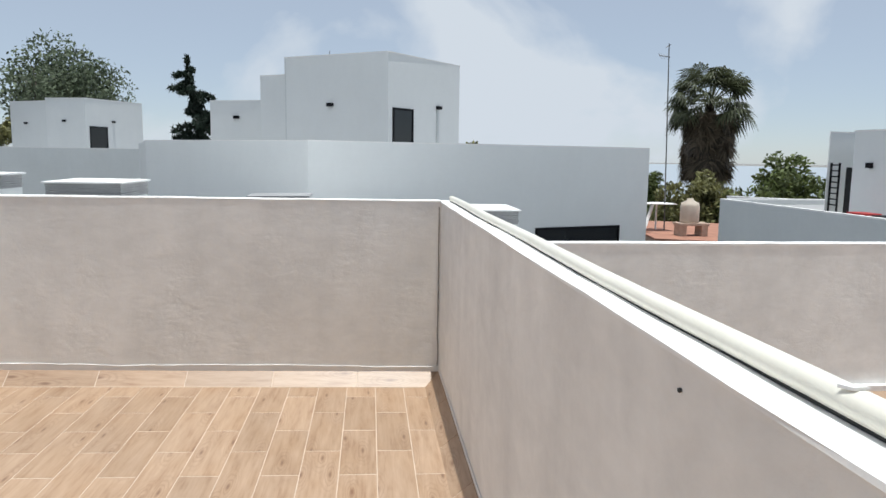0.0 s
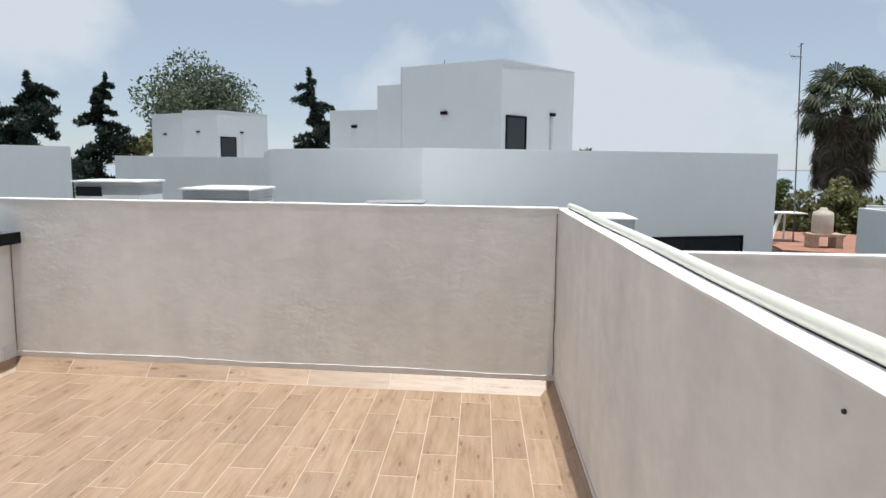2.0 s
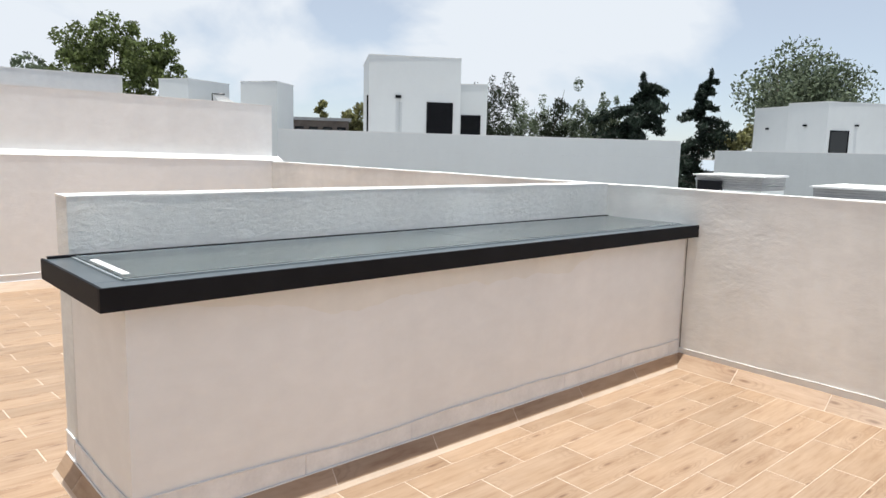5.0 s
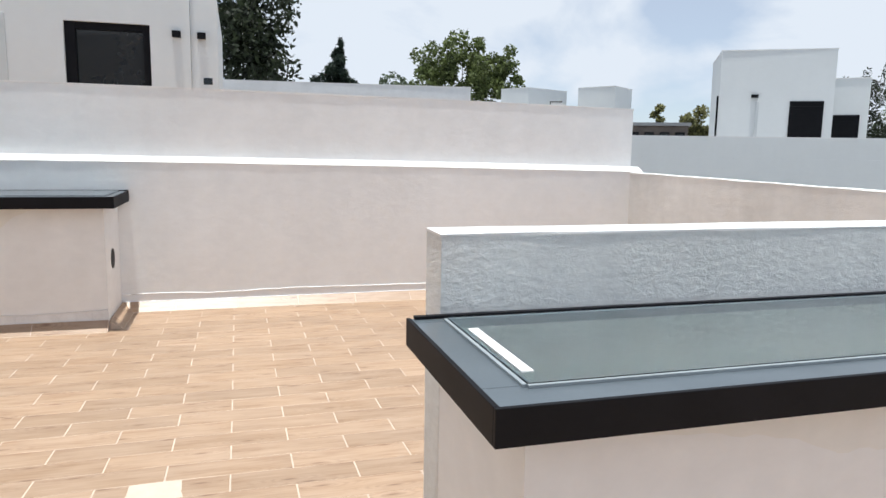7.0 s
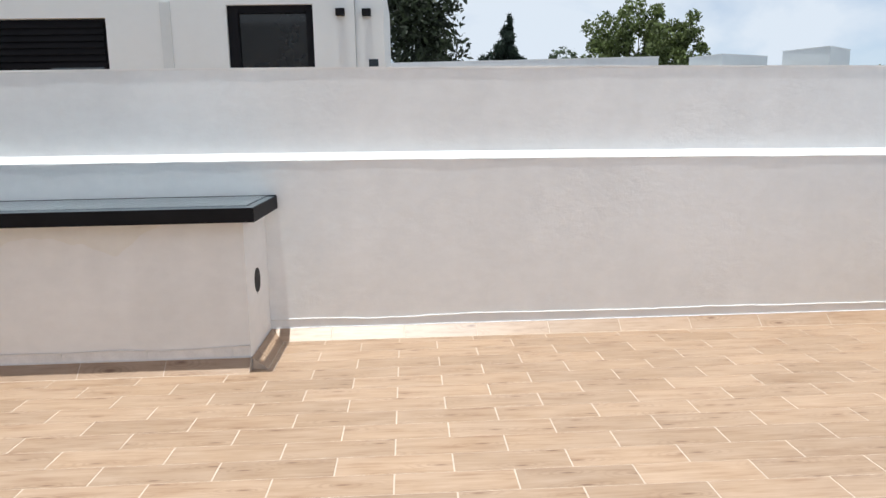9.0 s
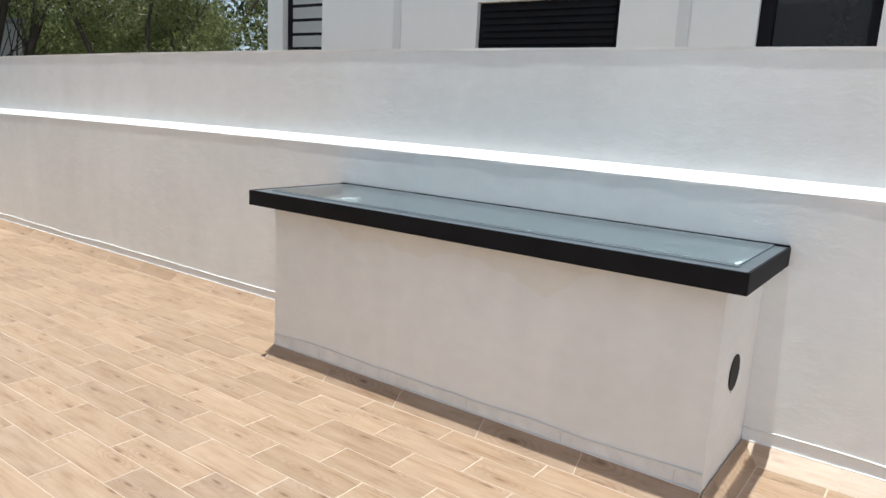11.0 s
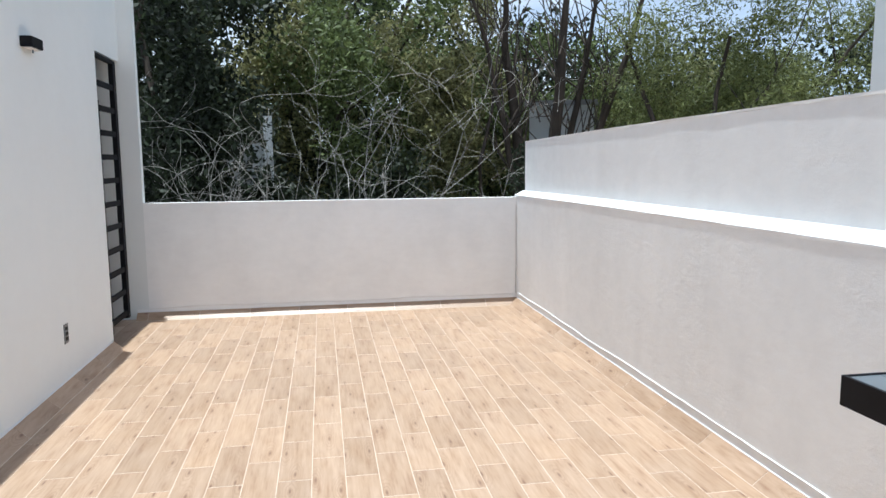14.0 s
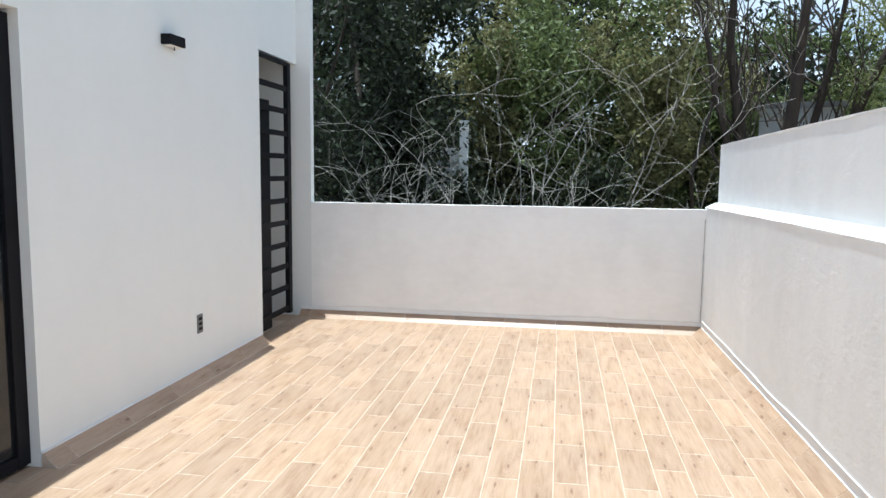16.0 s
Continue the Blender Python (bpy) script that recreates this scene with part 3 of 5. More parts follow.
# ---- sloped tile skirting, sealing bands and beads ----
def skirting(name, a, b, inward, parent_label, first=0.0, seal=0.0, seal_mat=None, high=0.078, deep=0.098):
    """Sloped plank tiles along a wall foot from a to b; inward points from the wall to the floor."""
    thick, wave = (0.0028, 0.012) if seal_mat is PARAPET_PAINT else (0.0048, 0.022) if seal_mat else (0.0048, 0.03)
    a, b, inward = Vector((*a, ground_at(*a))), Vector((*b, ground_at(*b))), Vector((*inward, 0))
    along = (b - a).normalized()
    total, w, wd_ = (b - a).length, high, deep
    flip = inward.cross(along).z < 0
    base = mesh_part(name, [tuple(p) for e in (a, b) for p in (e + inward * 0.002 + Vector((0, 0, -0.004)), e + inward * (wd_ + 0.009) - Vector((0, 0, 0.003)),
                     e + inward * 0.0075 + Vector((0, 0, w - 0.001)))], [(0, 1, 4, 3), (1, 2, 5, 4), (2, 0, 3, 5), (0, 2, 1), (3, 4, 5)], GROUT)
    structure(base, parent_label, "skirting")
    s = -first
    while s < total:
        s0, s1 = max(s, 0.0) + 0.0028, min(s + 0.552, total) - 0.0028
        if s1 - s0 > 0.02:
            n_len, o = s1 - s0, a + along * s0
            vs = [(q[0], e, q[1]) for e in (0.0, n_len) for q in ((0.003, w), (wd_, 0.0), (wd_ + 0.006, 0.0), (0.009, w + 0.001))]
            if flip:
                vs = [(x, n_len - y, z) for x, y, z in vs]
            t_ = mesh_part("skirting_tile", vs, [(0, 1, 2, 3), (7, 6, 5, 4), (1, 5, 6, 2), (2, 6, 7, 3), (3, 7, 4, 0), (0, 4, 5, 1)], SKIRT_TILE)
            t_.parent = base
            if flip:
                t_.data.flip_normals()
                o = a + along * s1
            up = inward.cross(-along if flip else along)
            axis = -along if flip else along
            t_.matrix_basis = Matrix((inward, axis, up)).transposed().to_4x4()
            t_.matrix_basis.translation = o
            t_.location = o
        s += 0.552
    foot = [e + inward * (wd_ + 0.008) - Vector((0, 0, 0.001)) for e in (a, b)]
    tubes("foot_grout", [[(tuple(e), 0.0034) for e in foot]], GROUT, base, 5, "pale grout line at the tile foot")
    if seal:
        steps = max(4, int(total / 0.09))
        lo, hi, lines = [], [], []
        for k in range(steps + 1):
            p = a + along * (total * k / steps)
            h = seal + noise.noise(p * 1.3) * wave + noise.noise(p * 6.0) * 0.006
            lo.append(p + inward * 0.0035 + Vector((0, 0, w)))
            hi.append(p + inward * 0.0035 + Vector((0, 0, h)))
            lines.append((p + inward * 0.004 + Vector((0, 0, h)), thick + 0.0018 * noise.noise(p * 9)))
        verts = [tuple(p) for p in lo + hi]
        m = len(lo)
        mesh_part("seal_band", verts, [(k, k + 1, m + k + 1, m + k) for k in range(m - 1)], seal_mat or SEAL, base, "grey waterproof paint band with wavy edge")
        tubes("sealant_bead", [lines], BEAD, base, 4, "white sealant line")
        if seal_mat is not PARAPET_PAINT:
            tubes("lower_bead", [[(p + inward * 0.004, q) for p, (_, q) in zip(lo, lines)]], BEAD, base, 4, "white sealant line")
        if seal_mat is None:
            joints = [a + along * (0.12 + 0.552 * k) for k in range(int(total / 0.552) + 1) if 0.12 + 0.552 * k < total]
            tubes("band_joint", [[(p + inward * 0.004 + Vector((0, 0, w)), 0.003), (p + inward * 0.004 + Vector((0, 0, seal - 0.008)), 0.0022)] for p in joints], SEAL, base, 4)
    return base


skirting("baseboard_north", (0.0, 0.0), (-3.736, 0.0), (0, -1), "sloped sunlit skirting tiles at the north parapet foot", 0.0, 0.115, PARAPET_PAINT)
skirting("baseboard_north_far", (-4.527, 0.0), (XW, 0.0), (0, -1), "sloped skirting tiles at the north parapet foot", 0.2, 0.115, PARAPET_PAINT)
skirting("baseboard_east", (0.0, 0.0), (0.0, -6.2), (-1, 0), "sloped shaded skirting tiles at the east parapet foot", 0.0, 0.11, PARAPET_PAINT)
skirting("baseboard_west_north", (XW, 0.0), (XW, -5.128), (1, 0), "sloped skirting tiles along the long wall", 0.3, 0.145, PAINT)
skirting("baseboard_west_south", (XW, -7.875), (XW, YS), (1, 0), "sloped skirting tiles along the long wall", 0.1, 0.14, PAINT)
skirting("baseboard_south", (XW, YS), (XS + 0.095, YS), (0, 1), "sloped skirting tiles at the south parapet foot", 0.15, 0.12, PAINT)
skirting("baseboard_stair", (XS, -13.09), (XS, D0), (-1, 0), "sloped shaded skirting tiles at the stair house foot", 0.0, 0.088, PAINT)
skirting("baseboard_stair_north", (XS, D1), (XS, -6.2), (-1, 0), "sloped skirting tiles at the stair house foot", 0.0)
skirting("baseboard_box", (-3.736, 0.0), (-3.736, -3.551), (1, 0), "sloped skirting tiles round the skylight box", 0.0, 0.170, None, 0.080, 0.058)
skirting("baseboard_box_end", (-3.736, -3.551), (-4.527, -3.551), (0, -1), "sloped skirting tiles at the box end", 0.0, 0.170, None, 0.080, 0.058)
skirting("baseboard_divider", (-4.527, -3.551), (-4.527, 0.0), (-1, 0), "sloped skirting tiles behind the upstand wall", 0.0, 0.12)
skirting("baseboard_low_box", (-8.60, -5.128), (-8.60, -7.875), (1, 0), "sloped skirting tiles round the vented skylight box", 0.0, 0.155, None, 0.085, 0.085)
skirting("baseboard_low_box_north", (XW, -5.128), (-8.60, -5.128), (0, 1), "sloped skirting tiles at the box end", 0.0)
skirting("baseboard_low_box_south", (-8.60, -7.875), (XW, -7.875), (0, -1), "sloped skirting tiles at the box end", 0.0)

def damp_line(x, y, z0, z1, nx, ny, parent, seed, width=0.012):
    """A narrow dark damp line running down a wall corner, uneven in width."""
    verts, n_ = [], 24
    for k in range(n_ + 1):
        z = z0 + (z1 - z0) * k / n_
        s = 0.004 * noise.noise(Vector((seed, z * 7, 0)))
        w = width * (0.55 + 0.6 * abs(noise.noise(Vector((seed + 5, z * 11, 2)))))
        for side in (-0.5, 0.5):
            verts.append((x + (s + side * w) * ny + 0.003 * nx, y + (s + side * w) * nx + 0.003 * ny, z))
    return mesh_part("damp_line", verts, [(2 * k, 2 * k + 1, 2 * k + 3, 2 * k + 2) for k in range(n_)], STAIN, parent, "dark damp line in the corner")


damp_line(-3.721, 0.0, 0.10, 0.942, 0, -1, wall_north, 3)
damp_line(-0.012, 0.0, 0.10, 1.20, 0, -1, wall_north, 11, 0.010)
damp_line(XW + 0.013, YS, 0.12, 1.20, 0, 1, wall_south, 17, 0.006)

# plastic pipe lying along the east parapet
run = [((0.076 + 0.004 * math.sin(k * 0.9), 0.05 - k * 0.26, TOP - 0.0105 + 0.001 * math.sin(k * 0.5)), 0.0190) for k in range(24)]
pipe = tubes("drain_pipe", [run], PVC, None, 14)
# dark strip put along the contact line in place of the shade under the pipe
tubes("gap_shade", [[((x - 0.0085, y, z - 0.0182), 0.0032) for (x, y, z), _ in run]], DARK, pipe, 5, "dark strip standing in for the shaded gap under the pipe")
tagged(pipe, "ivory plastic drain pipe lying on the parapet top", "pipe")
mesh_part("torn_label", [(0.062, -3.90, TOP + 0.0105), (0.082, -3.905, TOP + 0.0105), (0.086, -3.922, TOP + 0.0135), (0.068, -3.920, TOP + 0.0125),
                  (0.062, -3.90, TOP + 0.0065), (0.082, -3.905, TOP + 0.0055), (0.086, -3.922, TOP + 0.0105), (0.068, -3.920, TOP + 0.0085)],
                  [(0, 1, 2, 3), (7, 6, 5, 4), (0, 4, 5, 1), (1, 5, 6, 2), (2, 6, 7, 3), (3, 7, 4, 0)], BEAD, pipe, "torn white paper label")
nail = bmesh.new()
bmesh.ops.create_icosphere(nail, subdivisions=1, radius=0.0045)
bmesh.ops.transform(nail, matrix=Matrix.Translation((-0.002, -3.642, 1.179)), verts=nail.verts)
part("wall_plug", nail, DARK, wall_east, "small dark hole in the plaster")


# ---- neighbouring terraces and houses ----
low = empty("neighbour_terrace", 3.5, -1.5, -0.5, "lower neighbouring roof terrace with grey parapet", "terrace", kind="structure")
box("terrace_floor", 0.131, 9.0, -7.0, 1.1, -0.62, -0.50, TILE_FAR, low)
part("parapet", wavy_block(0.16, 9.0, 1.10, 1.25, -7.0, 0.805, 0.003), PARAPET_PAINT, low)
part("coping", wavy_block(0.16, 9.0, 1.096, 1.254, 0.805, 0.825, 0.003), COPING, low)
box("chamfer", 0.16, 9.0, 1.04, 1.099, -0.5, -0.45, COPING, low)
box("body", 0.16, 9.0, -7.0, 1.098, -7.0, -0.625, HOUSE_WHITE, low)


def wall_frame(p, q):
    """Origin, direction along and outward normal of a wall from p to q (outside on its right)."""
    p, q = Vector((p[0], p[1], 0)), Vector((q[0], q[1], 0))
    u = (q - p).normalized()
    return p, u, Vector((u.y, -u.x, 0))


def on_wall(name, p, q, s0, s1, z0, z1, mat, parent, proud=0.02, label=""):
    """A panel on the wall from p to q, between the distances s0 and s1 along it."""
    o, u, n_ = wall_frame(p, q)
    a, b = o + u * s0, o + u * s1
    pts = [(a - n_ * 0.05)[:2], (b - n_ * 0.05)[:2], (b + n_ * proud)[:2], (a + n_ * proud)[:2]]
    pts = pts[::-1] if proud < 0 else pts
    bm_ = prism_bm(bmesh.new(), [tuple(t) for t in pts], z0, z1)
    bmesh.ops.recalc_face_normals(bm_, faces=bm_.faces)
    return part(name, bm_, mat, parent, label)


def framed(name, p, q, s0, s1, z0, z1, parent, label, louver=False):
    d = on_wall(name, p, q, s0, s1, z0, z1, BLACK, parent, 0.015, label)
    f = 0.06
    if louver:
        k, zz = 0, z0 + 0.06
        while zz < z1 - 0.06:
            on_wall("slat", p, q, s0 + f, s1 - f, zz, zz + 0.05, BLACK, d, 0.035)
            zz += 0.085
    else:
        on_wall("pane", p, q, s0 + f, s1 - f, z0 + f, z1 - f, DARK_GLASS, d, 0.018)
    on_wall("frame_head", p, q, s0, s1, z1 - 0.05, z1, BLACK, d, 0.04)
    on_wall("frame_jamb", p, q, s0, s0 + 0.05, z0, z1 - 0.052, BLACK, d, 0.04)
    on_wall("frame_jamb", p, q, s1 - 0.05, s1, z0, z1 - 0.052, BLACK, d, 0.04)
    return d


def house_lamp(p, q, s, z, parent, w=0.20):
    return on_wall("wall_lamp", p, q, s - w / 2, s + w / 2, z - 0.05, z + 0.05, BLACK, parent, 0.10, "small black wall lamp")


def solid(name, pts, z0, z1, mat, parent, label="", bevel=0.02):
    bm_ = prism_bm(bmesh.new(), pts, z0, z1, 0)
    bmesh.ops.recalc_face_normals(bm_, faces=bm_.faces)
    w = part(name, bm_, mat, parent, label)
    return w


def hollow(name, pts, z0, z1, mat, parent, drop=0.6, thick=0.15):
    """A house body with a flat roof behind a parapet that stands round it."""
    cx, cy = sum(p[0] for p in pts) / len(pts), sum(p[1] for p in pts) / len(pts)
    inner = []
    for x, y in pts:
        f = 1 - thick * 1.3 / math.hypot(x - cx, y - cy)
        inner.append((cx + (x - cx) * f, cy + (y - cy) * f))
    w = solid(name, pts, z0, z1 - drop, mat, parent)
    solid("roof", inner, z1 - drop - 0.02, z1 - drop + 0.006, ROOFING, w)
    n_ = len(pts)
    for nm, lo, hi, m_ in (("parapet", z1 - drop + 0.001, z1 - 0.03, mat), ("coping", z1 - 0.03, z1, COPING)):
        vs = [(x, y, z) for ring in ((pts, lo), (pts, hi), (inner, hi), (inner, lo)) for x, y in ring[0] for z in (ring[1],)]
        fs = [(a * n_ + k, a * n_ + (k + 1) % n_, (a + 1) % 4 * n_ + (k + 1) % n_, (a + 1) % 4 * n_ + k) for a in range(4) for k in range(n_)]
        mesh_part(nm, vs, fs, m_, w)
    return w


def capped(name, pts, z0, z1, mat, parent, grow=0.012):
    w = solid(name, pts, z0, z1 - 0.03, mat, parent)
    cx, cy = sum(p[0] for p in pts) / len(pts), sum(p[1] for p in pts) / len(pts)
    out = [(x + (grow if x > cx else -grow), y + (grow if y > cy else -grow)) for x, y in pts]
    solid("coping", out, z1 - 0.03, z1, COPING, w)
    return w


# house across the lane: corner-on stair tower behind a long parapet
hc = empty("white_house", 1.0, 17.0, -7, "white rendered house with a corner-on stair tower and black door", "house", "white houses")
hollow("parapet_block", [(-1.90, 12.09), (7.65, 15.38), (5.4, 24.0), (-9.4, 24.0), (-6.49, 15.26)], -7, 1.80, HOUSE_WHITE, hc)
framed("window", (-1.90, 12.09), (7.65, 15.38), 6.25, 9.1, -2.4, -0.43, hc, "wide black-framed window band")
A, B, C = (-3.11, 18.10), (0.05, 16.14), (2.47, 18.97)
capped("stair_tower", [A, B, C, (-0.70, 20.93)], 1.1, 4.45, HOUSE_WHITE, hc)
framed("door", B, C, 0.20, 1.18, 0.9, 2.87, hc, "black metal roof door")
house_lamp(A, B, 1.72, 2.97, hc)
house_lamp(B, C, 2.50, 3.0, hc)
on_wall("downpipe", B, C, 2.42, 2.50, 1.7, 2.9, HOUSE_GREY, hc, 0.05)
on_wall("groove", A, B, 0.02, 0.06, 1.7, 4.4, HOUSE_GREY, hc, 0.01)
capped("side_tower", [(-3.98, 18.95), (-3.08, 18.42), (-1.5, 20.6), (-2.6, 21.4)], 1.1, 3.97, HOUSE_WHITE, hc)
capped("side_tower_low", [(-6.13, 21.55), (-3.9, 20.75), (-3.0, 23.0), (-5.0, 23.7)], 1.1, 3.34, HOUSE_WHITE, hc)
house_lamp((-6.13, 21.55), (-3.9, 20.75), 1.05, 2.75, hc)
hc.location.z += 0.09
tubes("roof_antenna", [[((-1.75, 17.9, 4.4), 0.012), ((-1.70, 17.9, 4.75), 0.008)]], GALV, hc, 4)

hd = empty("white_house", -17, 36, -7, "distant white rendered house with stair tower and black door", "house", "white houses")
hollow("parapet_block", [(-19.6, 31.41), (-15.23, 32.33), (-12.02, 33.44), (-10, 46), (-24, 44)], -7, 1.68, HOUSE_GREY, hd)
A2, B2, C2 = (-18.33, 37.0), (-15.99, 36.32), (-14.14, 40.12)
capped("stair_tower", [A2, B2, C2, (-16.5, 41.0)], 0.9, 4.42, HOUSE_WHITE, hd)
capped("side_tower", [(-20.93, 38.57), (-18.34, 37.1), (-17.0, 40.5), (-19.6, 42.0)], 0.9, 4.28, HOUSE_WHITE, hd)
framed("door", B2, C2, 0.25, 1.50, 0.4, 2.9, hd, "black metal roof door")
house_lamp(A2, B2, 1.15, 3.17, hd)
house_lamp(B2, C2, 1.95, 3.2, hd)
house_lamp((-20.93, 38.57), (-18.34, 37.1), 1.3, 3.05, hd)
hd.location.z += 0.09

he = empty("white_house", -20, 13, -7, "white rendered house with tall stair tower and two black doors", "house", "white houses")
hollow("parapet_block", [(-20.64, 6.45), (-18.62, 11.0), (-14.64, 19.26), (-24.0, 24.0), (-29.0, 12.0)], -7, 1.88, HOUSE_WHITE, he)
A3, B3 = (-22.41, 11.09), (-20.64, 13.97)
capped("stair_tower", [A3, B3, (-23.6, 15.9), (-25.4, 13.0)], 1.2, 4.70, HOUSE_WHITE, he)
C3, D3 = (-21.40, 14.62), (-20.66, 15.40)
capped("side_tower", [C3, D3, (-23.0, 17.4), (-23.9, 16.5)], 1.2, 3.88, HOUSE_WHITE, he)
framed("door", A3, B3, 2.12, 3.10, 0.9, 3.08, he, "black metal roof door", True)
framed("door", C3, D3, 0.08, 0.84, 0.9, 2.70, he, "black metal roof door", True)
house_lamp(A3, B3, 1.07, 3.24, he)
he.location += Vector((-0.04, -0.08, 0.10))
on_wall("downpipe", A3, B3, 1.02, 1.12, 1.7, 3.15, HOUSE_GREY, he, 0.04)
rail = tubes("roof_ladder", [[((-22.48, 10.98, 1.8), 0.03), ((-22.48, 10.98, 3.35), 0.03)], [((-22.62, 11.1, 1.8), 0.03), ((-22.62, 11.1, 3.35), 0.03)]], BLACK, he, 5)
for k in range(6):
    tubes("rung", [[((-22.48, 10.98, 1.9 + k * 0.27), 0.022), ((-22.62, 11.1, 1.9 + k * 0.27), 0.022)]], BLACK, rail, 4)

hf = empty("white_house", -31, 9, -7, "far white house with two roof towers and solar water heater", "house", "white houses")
hollow("parapet_block", [(-30.8, 1.5), (-30.3, 10.2), (-31.6, 12.2), (-36, 13), (-38, 4)], -7, 2.9, HOUSE_WHITE, hf)
capped("roof_tower", [(-32.38, 7.2), (-31.02, 7.92), (-32.16, 10.28), (-33.6, 9.5)], 2.2, 4.18, HOUSE_WHITE, hf)
capped("roof_tower", [(-31.05, 10.29), (-29.45, 11.19), (-30.83, 12.8), (-32.3, 12.0)], -7, 4.25, HOUSE_WHITE, hf)
rack = tubes("solar_heater", [[((-31.1, 9.0, 2.3), 0.03), ((-31.1, 9.0, 3.60), 0.03)], [((-30.75, 9.05, 2.3), 0.03), ((-30.75, 9.05, 3.0), 0.03)],
              [((-31.1, 9.0, 3.60), 0.05), ((-31.1, 9.55, 3.62), 0.05)]], GALV, hf, 6, "slanted solar water heater")
for k in range(7):
    tubes("glass_tube", [[((-31.05, 9.02 + k * 0.08, 3.58), 0.028), ((-30.62, 9.32 + k * 0.12, 3.06), 0.028)]], COPING, rack, 6)
hw = empty("boundary_wall", -24.6, -1, -7, "long white rendered wall beyond the terrace", "wall")
capped("wall", [(-25.6, -9.0), (-24.28, 3.1), (-24.6, 3.2), (-25.9, -9.0)], -7, 3.47, PAINT, hw)

# house beyond the long wall, with the same door, window and gate as this one
hb = empty("white_house", -16.5, -9, -7, "white rendered neighbouring house with black louvred door and window", "house", "white houses")
XB = -14.2
solid("terrace_slab", [(-19, -15), (-9.55, -15), (-9.55, 0.1), (-19, 0.1)], -7, 0.0, TILE_FAR, hb)
for y0, y1, z0, z1 in ((-13.0, -9.99, 0.0, 4.5), (-7.93, -6.34, 0.0, 4.5), (-5.19, -4.63, 0.0, 4.5), (-9.99, -7.93, 3.0, 4.5), (-6.34, -5.19, 3.15, 4.5), (-6.34, -5.19, 0.0, 0.9)):
    box("wall_front", XB - 0.18, XB, y0, y1, z0, z1, HOUSE_WHITE, hb)
solid("tower_core", [(-18.5, -13.0), (XB - 0.6, -13.0), (XB - 0.6, -4.63), (-18.5, -4.63)], 0.0, 4.5, HOUSE_WHITE, hb)
box("wall_side", XB - 0.6, XB - 0.185, -4.78, -4.63, 0, 4.5, HOUSE_WHITE, hb)
box("roof", -18.51, XB + 0.01, -13.01, -4.62, 4.502, 4.54, COPING, hb)
box("fin", XB - 1.2, XB + 0.02, -14.30, -13.92, 0.0, 4.5, HOUSE_WHITE, hb)
box("return_wall", -18.4, XB - 0.05, -4.625, -4.24, 0.0, 3.6, HOUSE_WHITE, hb)
box("vent_window", XB - 0.09, XB - 0.046, -4.46, -4.33, 2.32, 2.42, DARK_GLASS, hb, 0.0, "small dark vent window")
dl = box("louvred_door", XB - 0.14, XB - 0.08, -9.99, -7.93, 0.02, 2.99, BLACK, hb, 0.0, "black louvred metal door")
for k in range(33):
    box("slat", XB - 0.079, XB - 0.05, -9.93, -7.99, 0.1 + k * 0.087, 0.155 + k * 0.087, BLACK, dl)
box("note", XB - 0.049, XB - 0.046, -8.72, -8.02, 2.24, 2.36, GREY_METAL, dl)
wd = box("window", XB - 0.13, XB - 0.12, -6.34, -5.19, 0.91, 3.14, DARK_GLASS, hb, 0.0, "dark glass window in black frame")
for y0, y1, z0, z1 in ((-6.34, -6.20, 0.9, 3.15), (-5.29, -5.19, 0.9, 3.15), (-6.198, -5.292, 3.05, 3.15), (-6.198, -5.292, 0.9, 1.0)):
    box("window_frame", XB - 0.115, XB - 0.06, y0, y1, z0, z1, BLACK, wd)
for yy in (-11.41, -7.14):
    box("downpipe", XB - 0.01, XB + 0.025, yy - 0.07, yy + 0.07, 0.0, 3.2, HOUSE_GREY, hb, 0.01)
gb = box("security_gate", XB - 0.12, XB - 0.08, -13.90, -13.82, 0.0, 3.42, BLACK, hb, 0.0, "black steel barred gate")
box("stile", XB - 0.12, XB - 0.08, -13.06, -13.001, 0.0, 3.42, BLACK, gb)
for k in range(15):
    box("bar", XB - 0.115, XB - 0.085, -13.81, -13.07, 0.1 + k * 0.23, 0.145 + k * 0.23, BLACK, gb)
for k, yy in enumerate((-4.82, -4.47)):
    box("wall_lamp", XB + (0.001 if k == 0 else -0.049), XB + (0.09 if k == 0 else 0.04), yy - 0.06, yy + 0.06, 2.99, 3.08, BLACK, hb)

hb.location.y, hb.scale = -9.2, (1.0, 1.02, 1.012)

# east: wall, tower and the tiled roof with tank and mast
hg = empty("grey_house", 9, 9, -7, "grey rendered house with white tower beyond the lower terrace", "house")
hollow("parapet_block", [(8.18, 12.06), (8.0, 1.3), (14, 1.3), (14, 12.4)], -7, 0.615, HOUSE_GREY, hg, 0.14)
capped("parapet_back", [(9.82, 14.75), (9.70, 14.6), (11.4, 12.42), (11.5, 12.6)], -7, 0.55, PAINT, hg)
capped("stair_tower", [(9.0, 8.45), (9.3, 6.9), (12.5, 7.4), (12.2, 9.0)], 0.4, 2.17, HOUSE_WHITE, hg)
capped("tower_fin", [(8.93, 9.10), (9.05, 9.30), (11.5, 9.9), (11.5, 9.6)], 0.4, 2.17, HOUSE_WHITE, hg)
gl = tubes("roof_ladder", [[((8.95, 9.02, 0.46), 0.022), ((8.95, 9.02, 1.53), 0.022)], [((8.92, 8.72, 0.46), 0.022), ((8.92, 8.72, 1.53), 0.022)]], BLACK, hg, 5, "black steel ladder")
